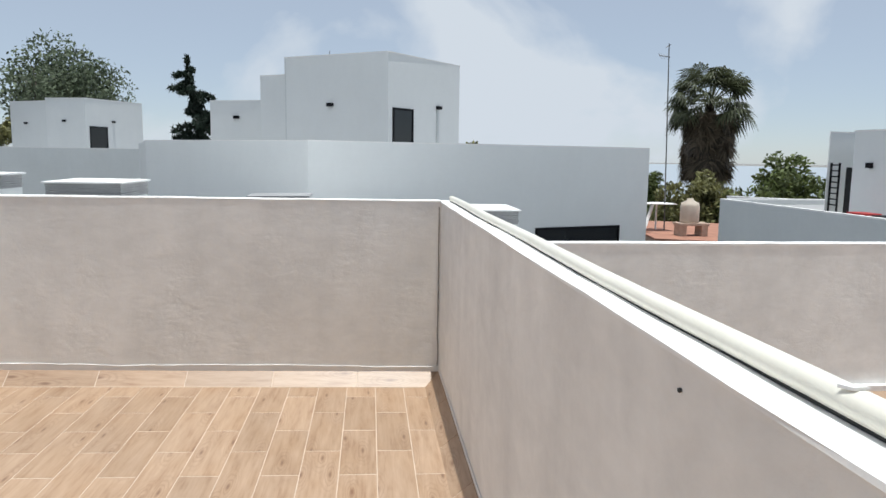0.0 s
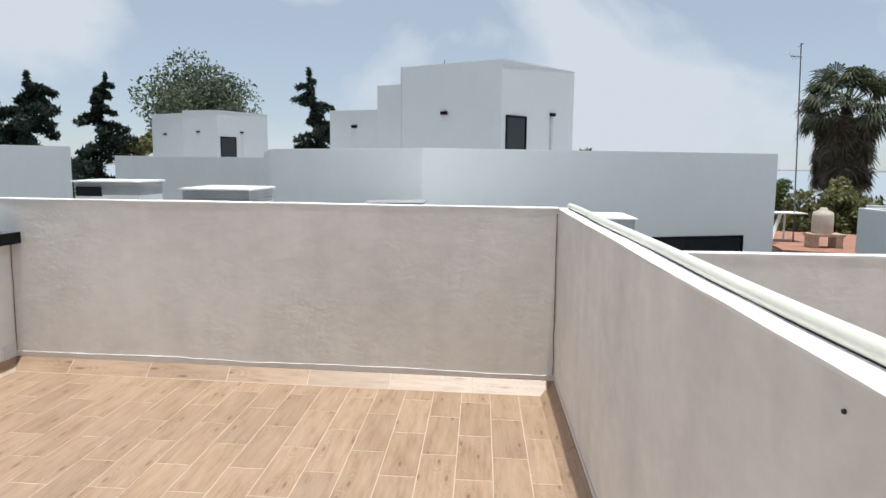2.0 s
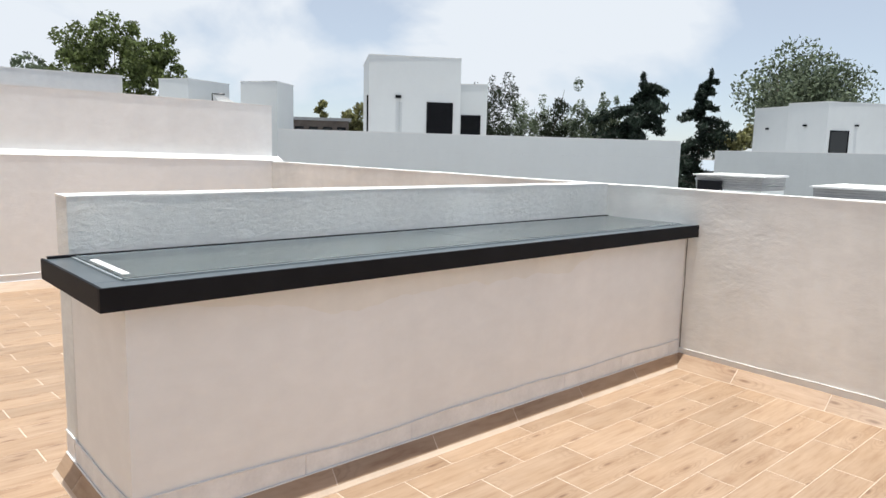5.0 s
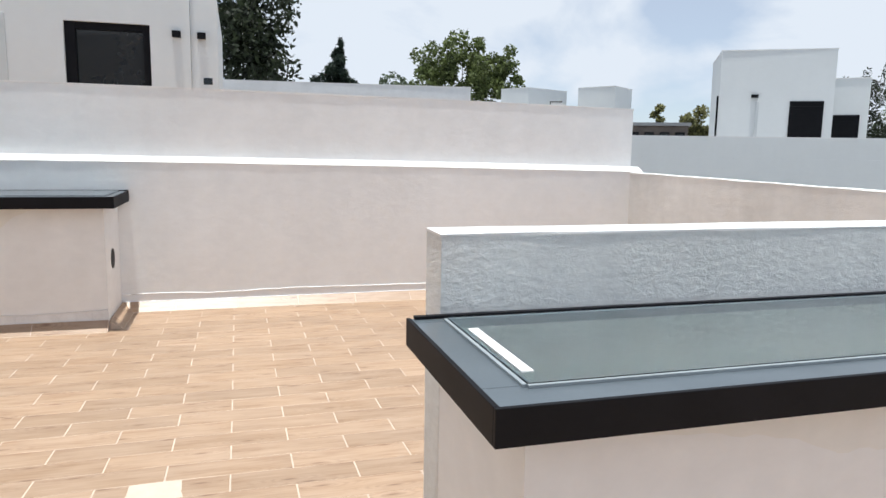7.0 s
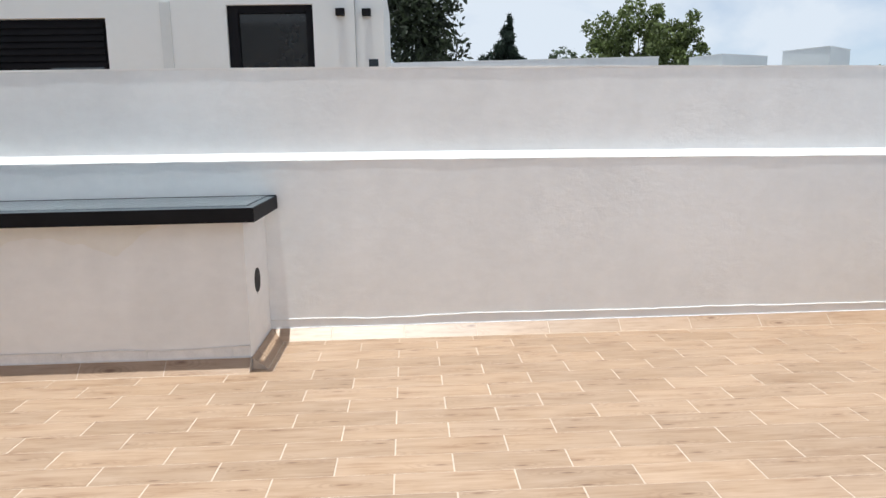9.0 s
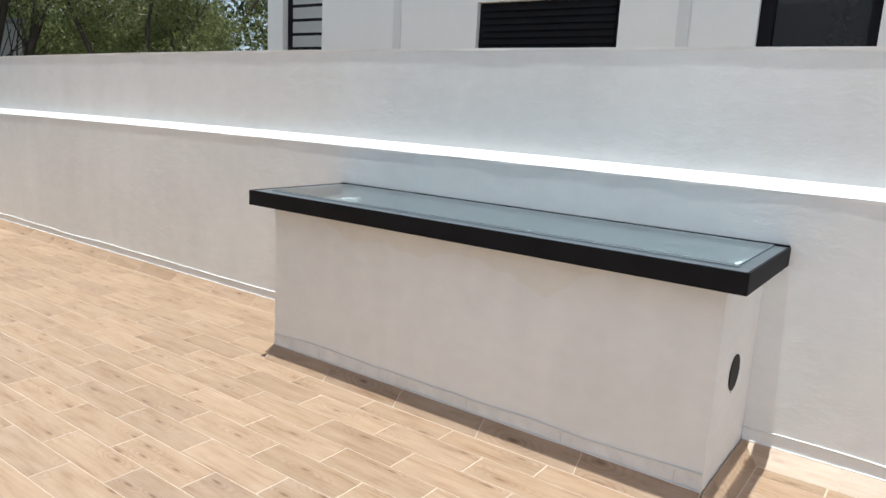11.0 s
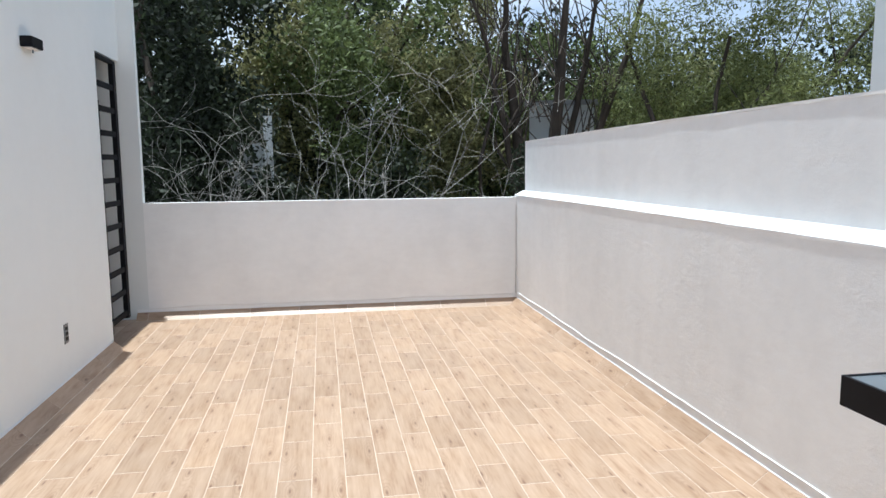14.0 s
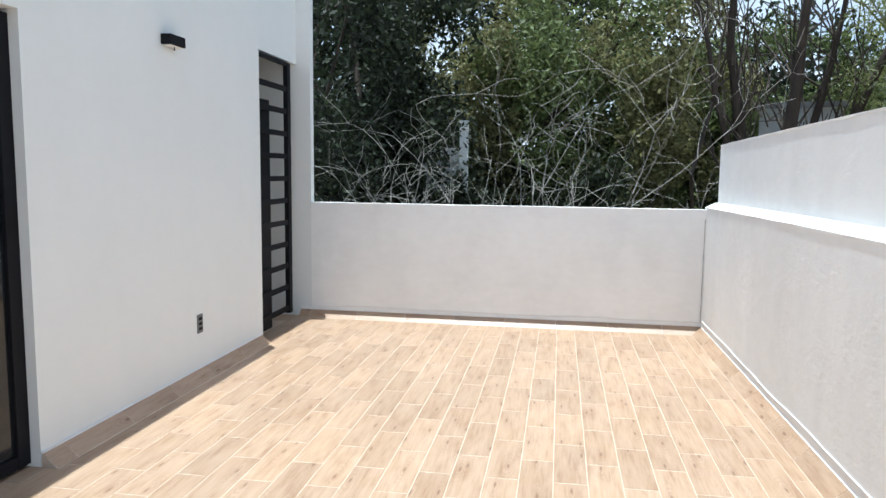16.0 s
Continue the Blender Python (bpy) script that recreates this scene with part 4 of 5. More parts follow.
for k in range(8):
    tubes("rung", [[((8.95, 9.02, 0.68 + k * 0.115), 0.014), ((8.92, 8.72, 0.68 + k * 0.115), 0.014)]], BLACK, gl, 4)
box("dark_door", 9.25, 9.30, 8.46, 8.98, 0.47, 1.44, DARK, hg)
house_lamp((9.0, 8.45), (9.3, 6.9), 0.42, 1.49, hg, 0.09)
red = box("crate", 8.45, 8.75, 7.2, 7.75, 0.475, 0.625, PLASTIC_RED, None, 0.015)
tagged(red, "red plastic crate on the parapet ledge", "crate")
bag = box("bag", 8.45, 8.7, 6.7, 7.1, 0.475, 0.61, BLACK, None, 0.03)
tagged(bag, "black and white bundle on the parapet ledge", "bundle")

hr = empty("tiled_roof_house", 9.3, 16.5, -7, "house with flat terracotta tiled roof", "house")
solid("body", [(7.9, 15.2), (10.6, 14.0), (13.5, 19.5), (9.0, 21.5)], -7, -0.80, BRICK, hr)
solid("roof", [(7.85, 15.15), (10.65, 13.95), (13.55, 19.55), (8.95, 21.55)], -0.80, -0.74, TERRACOTTA, hr)
st = empty("water_tank", 9.3, 16.0, -0.74, "beige plastic water tank on a brick stand", "water tank")
box("stand_leg", 8.88, 9.08, 15.72, 16.2, -0.74, -0.42, BRICK, st, 0.01)
box("stand_leg", 9.55, 9.75, 15.72, 16.2, -0.74, -0.42, BRICK, st, 0.01)
box("stand_top", 8.84, 9.79, 15.68, 16.24, -0.418, -0.34, BRICK, st, 0.01)
bm = bmesh.new()
prof = [(0.0, 0.0), (0.27, 0.0), (0.285, 0.05), (0.285, 0.50), (0.26, 0.60), (0.10, 0.68), (0.10, 0.73), (0.0, 0.73)]
rows_ = []
for r, z in prof:
    rows_.append([bm.verts.new((9.26 + r * math.cos(a * math.pi / 10), 15.98 + r * math.sin(a * math.pi / 10), -0.338 + z)) for a in range(20)] if r else [bm.verts.new((9.26, 15.98, -0.338 + z))])
for lo_, hi_ in zip(rows_, rows_[1:]):
    for k in range(20):
        a_, b_ = lo_[k % len(lo_)], lo_[(k + 1) % len(lo_)]
        c_, d_ = hi_[(k + 1) % len(hi_)], hi_[k % len(hi_)]
        vs_ = list(dict.fromkeys((a_, b_, c_, d_)))
        if len(vs_) > 2:
            bm.faces.new(vs_)
part("tank", bm, BEIGE, st, "", True)
mast = tubes("antenna_mast", [[((9.12, 17.47, -0.76), 0.022), ((9.05, 17.5, 2.4), 0.02), ((8.98, 17.53, 5.22), 0.016)]], GALV, None, 6)
tagged(mast, "thin galvanised television antenna mast", "antenna")
tubes("boom", [[((8.70, 17.6, 4.85), 0.012), ((9.02, 17.48, 4.80), 0.012)]], GALV, mast, 4)
tubes("boom", [[((8.90, 17.56, 5.10), 0.010), ((9.04, 17.50, 5.20), 0.010)]], GALV, mast, 4)
for k in range(4):
    xx = 8.72 + k * 0.08
    tubes("element", [[((xx, 17.4, 4.72 + k * 0.01), 0.007), ((xx + 0.05, 17.8, 4.95 - k * 0.01), 0.007)]], GALV, mast, 4)
shed = empty("roof_frame", 8.5, 17.6, -0.74, "white slanted metal roof frame", "frame")
tubes("post", [[((8.05, 16.6, -0.75), 0.06), ((8.45, 16.9, 0.15), 0.06)]], COPING, shed, 6)
tubes("post", [[((9.0, 17.9, -0.75), 0.03), ((9.0, 17.9, 0.12), 0.03)]], COPING, shed, 6)
box("sheet", 8.35, 9.4, 17.2, 18.1, 0.12, 0.15, COPING, shed, 0.005)

# skylights on the next roofs to the north
roof_n = box("neighbour_roof", -9.3, 2.3, 6.5, 11.2, -7.0, 0.0, PAINT)
tagged(roof_n, "pale grey flat roof of the house behind the parapet", "house")


def roof_box(x0, x1, y0, y1, z1, fall, label, window=False, cover=None):
    """A low layered grey box with a thin sheet cover that falls towards one side."""
    ob = empty("roof_skylight", (x0 + x1) / 2, (y0 + y1) / 2, 0, label, "skylight", "roof skylights")
    top = z1 - fall - 0.018
    box("rendered_base", x0, x1, y0, y1, 0.001, top - 0.24, HOUSE_GREY, ob)
    for k in range(6):
        g = 0.002 + 0.006 * (k % 2) + 0.003 * ((k * 5) % 3)
        box("course", x0 - g, x1 + g, y0 - g, y1 + g, top - 0.238 + k * 0.040, top - 0.203 + k * 0.040, ROOFING, ob)
    if window:
        box("window", x0 + 0.04, x0 + (x1 - x0) * 0.42, y0 - 0.05, y0 + 0.02, top - 0.26, top - 0.09, BLACK, ob, 0.004, "dark window opening")
    bmq = prism_bm(bmesh.new(), [(x0 - 0.05, y0 - 0.06), (x1 + 0.05, y0 - 0.06), (x1 + 0.05, y1 + 0.05), (x0 - 0.05, y1 + 0.05)], top - 0.002,
                   [z1 - 0.012, z1 - fall, z1 - fall + 0.012, z1])
    part("cover", bmq, cover or COPING, ob)
    return ob


roof_box(-5.65, -4.5, 7.3, 8.7, 1.07, 0.02, "white-topped skylight box on a grey roof")
roof_box(-7.95, -6.75, 7.95, 8.9, 1.16, 0.015, "grey layered skylight box with a dark window opening", True)
roof_box(-2.40, -1.5, 7.0, 7.6, 0.88, 0.0, "low grey skylight box on a grey roof", False, ROOFING)
roof_box(1.35, 2.2, 7.9, 9.2, 0.62, 0.02, "white-topped skylight box on a grey roof")

# old flat-roofed house between the far houses
old = empty("old_house", -37.5, 18.5, -7, "old dark flat-roofed brick house with small windows", "house")
OA, OB = (-37.6, 16.4), (-35.8, 19.3)
solid("wall", [OA, OB, (-38.2, 20.8), (-40.0, 17.9)], -7, 2.95, OLD_WALL, old)
solid("roof", [(-37.55, 16.2), (-35.6, 19.35), (-38.2, 21.0), (-40.2, 17.8)], 2.95, 3.12, ROOFING, old)
for k in range(4):
    framed("window", OA, OB, 0.35 + k * 0.8, 0.85 + k * 0.8, 1.9, 2.6, old, "small dark window")


# ---- ground, distance and plants ----
GZ = -7.0
gm = bmesh.new()
bmesh.ops.create_grid(gm, x_segments=4, y_segments=4, size=3000)
ground = part("ground", gm, GROUND)
ground.location = (0, 0, GZ)
structure(ground, "dry town ground reaching the horizon", "ground")


def leaf_geo(rng, centres, radii, counts, size, slim=0.5, shell=0.35, droop=0.0):
    """Small kinked leaves scattered in clumps. Returns vertex rows and faces."""
    vs, fs, at = [], [], 0
    for c, r, n_ in zip(centres, radii, counts):
        d = rng.normal(size=(n_, 3))
        d /= np.linalg.norm(d, axis=1)[:, None]
        rad = rng.uniform(shell, 1.0, n_)[:, None] ** 0.6
        p = np.asarray(c) + d * rad * np.asarray(r)
        a = rng.normal(size=(n_, 3))
        a[:, 2] -= droop
        a /= np.linalg.norm(a, axis=1)[:, None]
        b = np.cross(a, rng.normal(size=(n_, 3)))
        b /= np.linalg.norm(b, axis=1)[:, None]
        s = size * rng.uniform(0.6, 1.35, n_)[:, None]
        quad = np.stack([p - a * s, p + b * s * slim, p + a * s, p - b * s * slim], axis=1)
        vs.append(quad.reshape(-1, 3))
        fs.append(np.arange(n_ * 4).reshape(-1, 4) + at)
        at += n_ * 4
    return np.concatenate(vs), np.concatenate(fs)


def leaf_part(name, geo, mat, parent, label=""):
    v, f = geo
    return mesh_part(name, v.tolist(), f.tolist(), mat, parent, label)


def limbs(rng, base, height, spread, levels=3, first=0.45, radius=0.12, wild=0.35, kids=3, straight=0.7):
    """Paths of a trunk and its forking limbs, and the tips."""
    paths, tips = [], []

    def grow(p, d, length, r, level):
        steps, path = 5, [(tuple(p), r)]
        for k in range(steps):
            d = (d + Vector(rng.normal(size=3)) * wild * 0.35 + Vector((0, 0, 0.05))).normalized()
            p = p + d * (length / steps)
            path.append((tuple(p), r * (1 - 0.55 * (k + 1) / steps)))
        paths.append(path)
        if level == 0:
            tips.append(p)
            return
        for k in range(kids):
            q = Vector(path[-1 - (k % 3)][0])
            side = Vector(rng.normal(size=3))
            side.z = abs(side.z) * 0.4
            nd = (d * straight + side.normalized() * spread).normalized()
            grow(q, nd, length * rng.uniform(0.55, 0.85), r * 0.5, level - 1)

    grow(Vector(base), Vector((rng.normal() * 0.05, rng.normal() * 0.05, 1)), height * first, radius, levels)
    return paths, tips


def tree(name, seed, base, height, crown, mat, label, n=5000, size=0.16, clumps=34, radius=0.16, slim=0.45, flat=0.75, shell=0.3,
         levels=2, z_low=0.35, droop=0.2, trunk_mat=None, loose=1.0):
    """A broad-leaved tree: tapered trunk with limbs and a crown of many leaf clumps of uneven size."""
    rng = np.random.default_rng(seed)
    ob = empty(name, *base, label, "tree", "trees")
    paths, tips = limbs(rng, base, height, 0.75, levels, 0.5, radius)
    top = base[2] + height * 0.93
    paths = [p for p in paths if p is paths[0] or (p[-1][0][2] < top and math.hypot(p[-1][0][0] - base[0], p[-1][0][1] - base[1]) < crown * 0.85)]
    tubes("trunk", paths, trunk_mat or BARK, ob, 5)
    cx, cy, cz = base[0], base[1], base[2] + height * (1 + z_low) / 2
    half = height * (1 - z_low) / 2
    centres, radii = [], []
    for k in range(clumps):
        d = rng.normal(size=3)
        d /= np.linalg.norm(d)
        f = rng.uniform(0.25, 0.9)
        centres.append((cx + d[0] * crown * f, cy + d[1] * crown * f, cz + d[2] * half * f))
        r = crown * rng.uniform(0.20, 0.42) * loose
        radii.append((r, r, r * flat))
    w = np.array([r[0] ** 2 for r in radii])
    counts = np.maximum((w / w.sum() * n).astype(int), 20)
    leaf_part("crown", leaf_geo(rng, centres, radii, counts, size, slim, shell, droop), mat, ob)
    return ob


def conifer(name, seed, base, height, width, label, n=9000, size=0.22, lean=0.0):
    """A ragged conifer: crooked trunk, uneven drooping branches and hanging needle sprays with gaps between them."""
    rng = np.random.default_rng(seed)
    ob = empty(name, *base, label, "tree", "trees")
    bx, by, bz = base

    def stem(h):
        return Vector((bx + lean * max(h - 0.5, 0) ** 2 * 8 + 0.12 * math.sin(h * 17 + seed), by, bz + height * h))

    paths = [[(tuple(stem(k / 12)), 0.20 * (1 - 0.92 * k / 12)) for k in range(13)]]
    centres, radii, counts = [], [], []
    total = 46
    for k in range(total):
        h = 0.42 + 0.56 * (k + rng.uniform(-0.4, 0.4)) / total
        reach = (width * (1 - h) ** 0.72 + 0.12) * rng.uniform(0.35, 1.2)
        az = rng.uniform(0, 2 * math.pi)
        d = Vector((math.cos(az), math.sin(az), 0))
        p0, path = stem(h), []
        for j in range(5):
            f = j / 4
            p = p0 + d * reach * f + Vector((0, 0, reach * (0.22 * f - 0.38 * f * f)))
            path.append((tuple(p), 0.045 * (1 - 0.8 * f)))
            if j:
                w = 0.13 + reach * (0.20 - 0.08 * f)
                centres.append(tuple(p - Vector((0, 0, w * 0.35))))
                radii.append((w, w, w * 0.75))
                counts.append(int(n / (total * 4)))
        paths.append(path)
    for k in range(14):
        h = 0.5 + 0.5 * k / 13
        w = 0.16 + width * 0.16 * (1 - h)
        centres.append(tuple(stem(h)))
        radii.append((w, w, height * 0.024))
        counts.append(70)
    tubes("trunk", paths, BARK, ob, 4)
    leaf_part("crown", leaf_geo(rng, centres, radii, counts, size, 0.26, 0.1, 0.7), NEEDLE, ob)
    return ob


def palm(base, height, crown):
    """A fan palm: round head of stalked fans whose finger-like blades droop, over a shaggy column of dead fans."""
    rng = np.random.default_rng(77)
    ob = empty("fan_palm", *base, "tall fan palm with a shaggy skirt of dry fronds", "tree", "trees")
    bx, by, bz = base
    tubes("trunk", [[((bx, by, bz), 0.32), ((bx, by, bz + height * 0.5), 0.26), ((bx, by, bz + height), 0.24)]], BARK, ob, 8)

    def fan(vs, fs, root, out, stalk, blade, sag):
        side = out.cross(Vector((0, 0, 1)))
        side = side.normalized() if side.length > 0.05 else Vector((1, 0, 0))
        up = side.cross(out)
        twist = rng.uniform(-0.6, 0.6)
        side = (side * math.cos(twist) + up * math.sin(twist)).normalized()
        hub = root + out * stalk
        a0 = len(vs)
        vs += [tuple(root - side * 0.03), tuple(root + side * 0.03), tuple(hub + side * 0.02), tuple(hub - side * 0.02)]
        fs.append((a0, a0 + 1, a0 + 2, a0 + 3))
        for b in range(17):
            ang = radians(-104 + 13 * b)
            d = out * math.cos(ang) + side * math.sin(ang)
            w = (side * math.cos(ang) - out * math.sin(ang)) * 0.052
            ln = blade * rng.uniform(0.85, 1.1)
            mid = hub + d * ln * 0.55 - Vector((0, 0, sag * ln * 0.10))
            tip = hub + d * ln * 0.88 - Vector((0, 0, sag * ln * 0.55))
            a0 = len(vs)
            vs += [tuple(hub), tuple(mid + w), tuple(mid - w), tuple(tip)]
            fs += [(a0, a0 + 1, a0 + 2), (a0 + 1, a0 + 3, a0 + 2)]

    vs, fs = [], []
    top = Vector((bx, by, bz + height))
    for k in range(74):
        el, az = math.asin(rng.uniform(-0.55, 1.0)), k * 2.39996
        out = Vector((math.cos(az) * math.cos(el), math.sin(az) * math.cos(el), math.sin(el)))
        fan(vs, fs, top, out, crown * rng.uniform(0.50, 0.68), crown * rng.uniform(0.36, 0.46), rng.uniform(0.5, 1.3))
    mesh_part("frond_crown", vs, fs, FROND, ob)
    vs, fs = [], []
    for k in range(170):
        az, z0 = rng.uniform(0, 2 * math.pi), rng.uniform(-3.3, -0.3)
        el = radians(rng.uniform(-84, -60))
        out = Vector((math.cos(az) * math.cos(el), math.sin(az) * math.cos(el), math.sin(el)))
        wide = crown * rng.uniform(0.22, 0.40)
        fan(vs, fs, top + Vector((math.cos(az) * wide, math.sin(az) * wide, z0)), out, 0.25, crown * 0.36, 0.5)
    mesh_part("dry_skirt", vs, fs, FROND_DRY, ob, "hanging dry brown fronds")
    return ob


def dead_shrub(name, seed, base, height, label, count=7):
    """Bare grey branches, forking and crooked, with fine twigs."""
    rng = np.random.default_rng(seed)
    ob = empty(name, *base, label, "shrub", "bare shrubs")
    for k in range(count):
        b = (base[0] + rng.normal() * 0.5, base[1] + rng.normal() * 0.4, base[2])
        paths = []

        def grow(p, d, length, r, level):
            steps, path = 6, [(tuple(p), r)]
            bend = Vector(rng.normal(size=3)) * 0.11
            for i in range(steps):
                d = (d + Vector(rng.normal(size=3)) * 0.16 + bend).normalized()
                p = p + d * (length / steps)
                path.append((tuple(p), max(r * (1 - 0.6 * (i + 1) / steps), 0.0024)))
                if level and i >= 2 and rng.uniform() < 0.62:
                    side = Vector(rng.normal(size=3))
                    side.y *= 0.6
                    grow(p, (d * 0.75 + side.normalized() * 0.7 + Vector((0, 0, 0.12))).normalized(), length * rng.uniform(0.4, 0.7), r * 0.55, level - 1)
            if max(q[0][1] for q in path) < -14.45 and min(q[0][0] for q in path) > -11 and path[-1][0][2] < 3.9:
                paths.append(path)

        lean = Vector((rng.normal() * 0.45, rng.normal() * 0.25, 1)).normalized()
        grow(Vector(b), lean, height * rng.uniform(0.5, 0.75), 0.0108, 3)
        tubes("branch", paths, DEADWOOD, ob, 4)
    return ob


# trees far to the north and west
tree("round_tree", 1, (-26.5, 60.2, GZ), 17.9, 5.4, LEAF_SILVER, "large round airy tree behind white houses", 14000, 0.19, 90, 0.22, 0.5, 0.85, 0.25, 3, 0.50)
conifer("conifer", 2, (-11.65, 43.9, GZ), 14.6, 4.6, "dark ragged conifer beside a white house", 10000, 0.20, -0.35)
conifer("conifer", 3, (-28.9, 46.8, GZ), 14.6, 5.2, "dark pointed conifer behind white houses", 9000, 0.22, 0.3)
conifer("conifer", 4, (-47.5, 2.2, GZ), 14.9, 6.2, "dark pointed conifer beyond the long wall", 10000, 0.22)
tree("leafy_tree", 5, (-58.3, 12.6, GZ), 18.7, 3.9, LEAF_GREEN, "tall leafy tree beyond the long wall", 7500, 0.17, 62, 0.22, 0.5, 0.8, 0.2, 3, 0.5, loose=0.62)
tree("leafy_tree", 6, (-57.0, 15.9, GZ), 18.2, 3.1, LEAF_GREEN, "tall leafy tree beyond the long wall", 5600, 0.17, 50, 0.22, 0.5, 0.8, 0.2, 3, 0.5, loose=0.62)
tree("leafy_tree", 7, (-65, 9.6, GZ), 14.8, 3.4, LEAF_SILVER, "pale leafy tree beyond the long wall", 3500, 0.24, 30, 0.2, 0.5, 0.8, 0.4, 3, 0.5)
tree("leafy_tree", 8, (-47.4, 26.2, GZ), 11.6, 2.9, LEAF_GREEN, "low rounded green tree by a roof", 3600, 0.22, 28, 0.2, 0.5, 0.8, 0.3, 3, 0.5)
tree("leafy_tree", 9, (-46.0, 30.5, GZ), 11.0, 2.4, LEAF_SHADED, "low dark green tree by a roof", 2600, 0.22, 20, 0.2, 0.5, 0.8, 0.3, 3, 0.5)
for k, (x, y, top, w, m_) in enumerate(((-36.2, 31.6, 7.9, 2.3, LEAF_SHADED), (-37.6, 36.8, 6.5, 2.2, LEAF_SILVER), (-35.0, 37.0, 6.0, 1.8, LEAF_SHADED),
                                        (-32.9, 37.3, 7.2, 1.7, LEAF_SILVER), (-31.2, 38.0, 6.5, 1.5, LEAF_SILVER), (-39.5, 33.0, 5.6, 2.2, LEAF_GREEN))):
    tree("slender_tree", 20 + k, (x, y, GZ), top - GZ, w, m_, "slender airy tree in a row behind the roofs", 8000, 0.10, 70, 0.14, 0.4, 1.5, 0.2, 3, 0.40, loose=0.6)
conifer("conifer", 30, (-28.6, 37.8, GZ), 13.6, 9.5, "broad dense dark conifer behind the roofs", 16000, 0.22, 0.15)
tree("leafy_tree", 31, (-27.2, 49.9, GZ), 11.4, 2.0, LEAF_OLIVE, "low tree behind a white house", 2000, 0.2, 20, 0.15, 0.45, 0.9, 0.3, 3, 0.6)
tree("leafy_tree", 32, (3.6, 25.6, GZ), 9.7, 1.0, LEAF_OLIVE, "small tree top behind a white house", 900, 0.16, 14, 0.12, 0.35, 0.6, 0.3, 2, 0.7)
tree("leafy_tree", 33, (-31.2, -3.7, GZ), 15.8, 2.2, LEAF_SHADED, "tall dark green tree beyond the neighbouring house", 6000, 0.15, 44, 0.2, 0.4, 1.1, 0.2, 3, 0.55)
tree("leafy_tree", 35, (-41.6, 21.3, GZ), 11.6, 1.0, LEAF_OLIVE, "rounded green tree behind an old house", 2200, 0.14, 20, 0.15, 0.5, 0.9, 0.1, 3, 0.65)
tree("leafy_tree", 36, (-40.5, 22.95, GZ), 11.4, 1.3, LEAF_OLIVE, "rounded green tree behind an old house", 2800, 0.14, 24, 0.15, 0.5, 0.9, 0.1, 3, 0.65)
tree("leafy_tree", 34, (-52, 7.0, GZ), 11.8, 2.6, LEAF_SHADED, "low tree beyond the long wall", 2400, 0.22, 22, 0.2, 0.5, 0.7, 0.3, 3, 0.6)

# trees to the east, round the palm
palm((17.1, 31.0, GZ), 11.5, 2.6)
for k, (x, y, top, w, m_) in enumerate(((13.9, 27.2, 0.85, 1.6, LEAF_OLIVE), (16.6, 25.8, 0.85, 1.7, LEAF_GREEN), (15.2, 26.4, 1.15, 1.5, LEAF_OLIVE), (14.6, 32.6, 1.2, 1.6, LEAF_GREEN),
                                        (16.3, 22.4, 2.6, 1.6, LEAF_GREEN), (18.4, 23.0, 1.1, 1.5, LEAF_GREEN), (20.5, 27.5, 0.9, 1.6, LEAF_OLIVE))):
    tree("garden_tree", 40 + k, (x, y, GZ), top - GZ, w, m_, "leafy garden tree beyond the tiled roof", 6000, 0.12, 40, 0.12, 0.45, 0.9, 0.2, 2, 0.45)
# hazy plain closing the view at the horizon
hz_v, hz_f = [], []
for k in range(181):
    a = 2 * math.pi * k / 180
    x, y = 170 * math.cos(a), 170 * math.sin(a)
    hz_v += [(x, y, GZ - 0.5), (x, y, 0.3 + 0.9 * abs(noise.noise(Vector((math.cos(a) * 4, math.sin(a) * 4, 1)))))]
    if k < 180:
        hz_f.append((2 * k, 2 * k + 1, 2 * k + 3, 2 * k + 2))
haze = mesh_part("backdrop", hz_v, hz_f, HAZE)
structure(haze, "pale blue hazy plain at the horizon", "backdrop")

# the thicket beyond the south parapet
# the dark crowns carry the thicket's inner shade in their leaf colour
tree("thicket_tree", 51, (-3.6, -18.6, GZ), 14.5, 2.5, LEAF_SHADED, "dense dark ivy-clad tree close to the parapet", 38500, 0.059, 80, 0.22, 0.5, 1.4, 0.0, 3, 0.12, loose=0.85)
tree("thicket_tree", 52, (-5.4, -22.8, GZ), 13.6, 2.1, LEAF_OLIVE, "yellow-green leafy tree behind bare shrubs", 19250, 0.059, 44, 0.18, 0.45, 1.2, 0.1, 3, 0.40, loose=0.72)
tree("thicket_tree", 53, (-8.3, -23.5, GZ), 14.8, 2.8, LEAF_GREEN, "leafy tree behind bare shrubs", 21000, 0.070, 50, 0.2, 0.45, 1.1, 0.1, 3, 0.35, loose=0.72)
tree("thicket_tree", 54, (-10.6, -25.0, GZ), 13.8, 2.4, LEAF_GREEN, "leafy tree behind bare shrubs", 15750, 0.070, 44, 0.2, 0.45, 1.1, 0.2, 3, 0.45, loose=0.72)
tree("thicket_tree", 55, (-14.6, -19.4, GZ), 14.4, 2.6, LEAF_BRIGHT, "bright green willow-leaved tree", 36750, 0.055, 60, 0.16, 0.22, 0.9, 0.1, 3, 0.42, 0.5, loose=0.72)
tree("thicket_tree", 56, (-17.0, -18.6, GZ), 13.6, 2.6, LEAF_BRIGHT, "bright green willow-leaved tree beside the thicket", 31500, 0.055, 54, 0.16, 0.22, 0.9, 0.1, 3, 0.35, 0.5, loose=0.72)
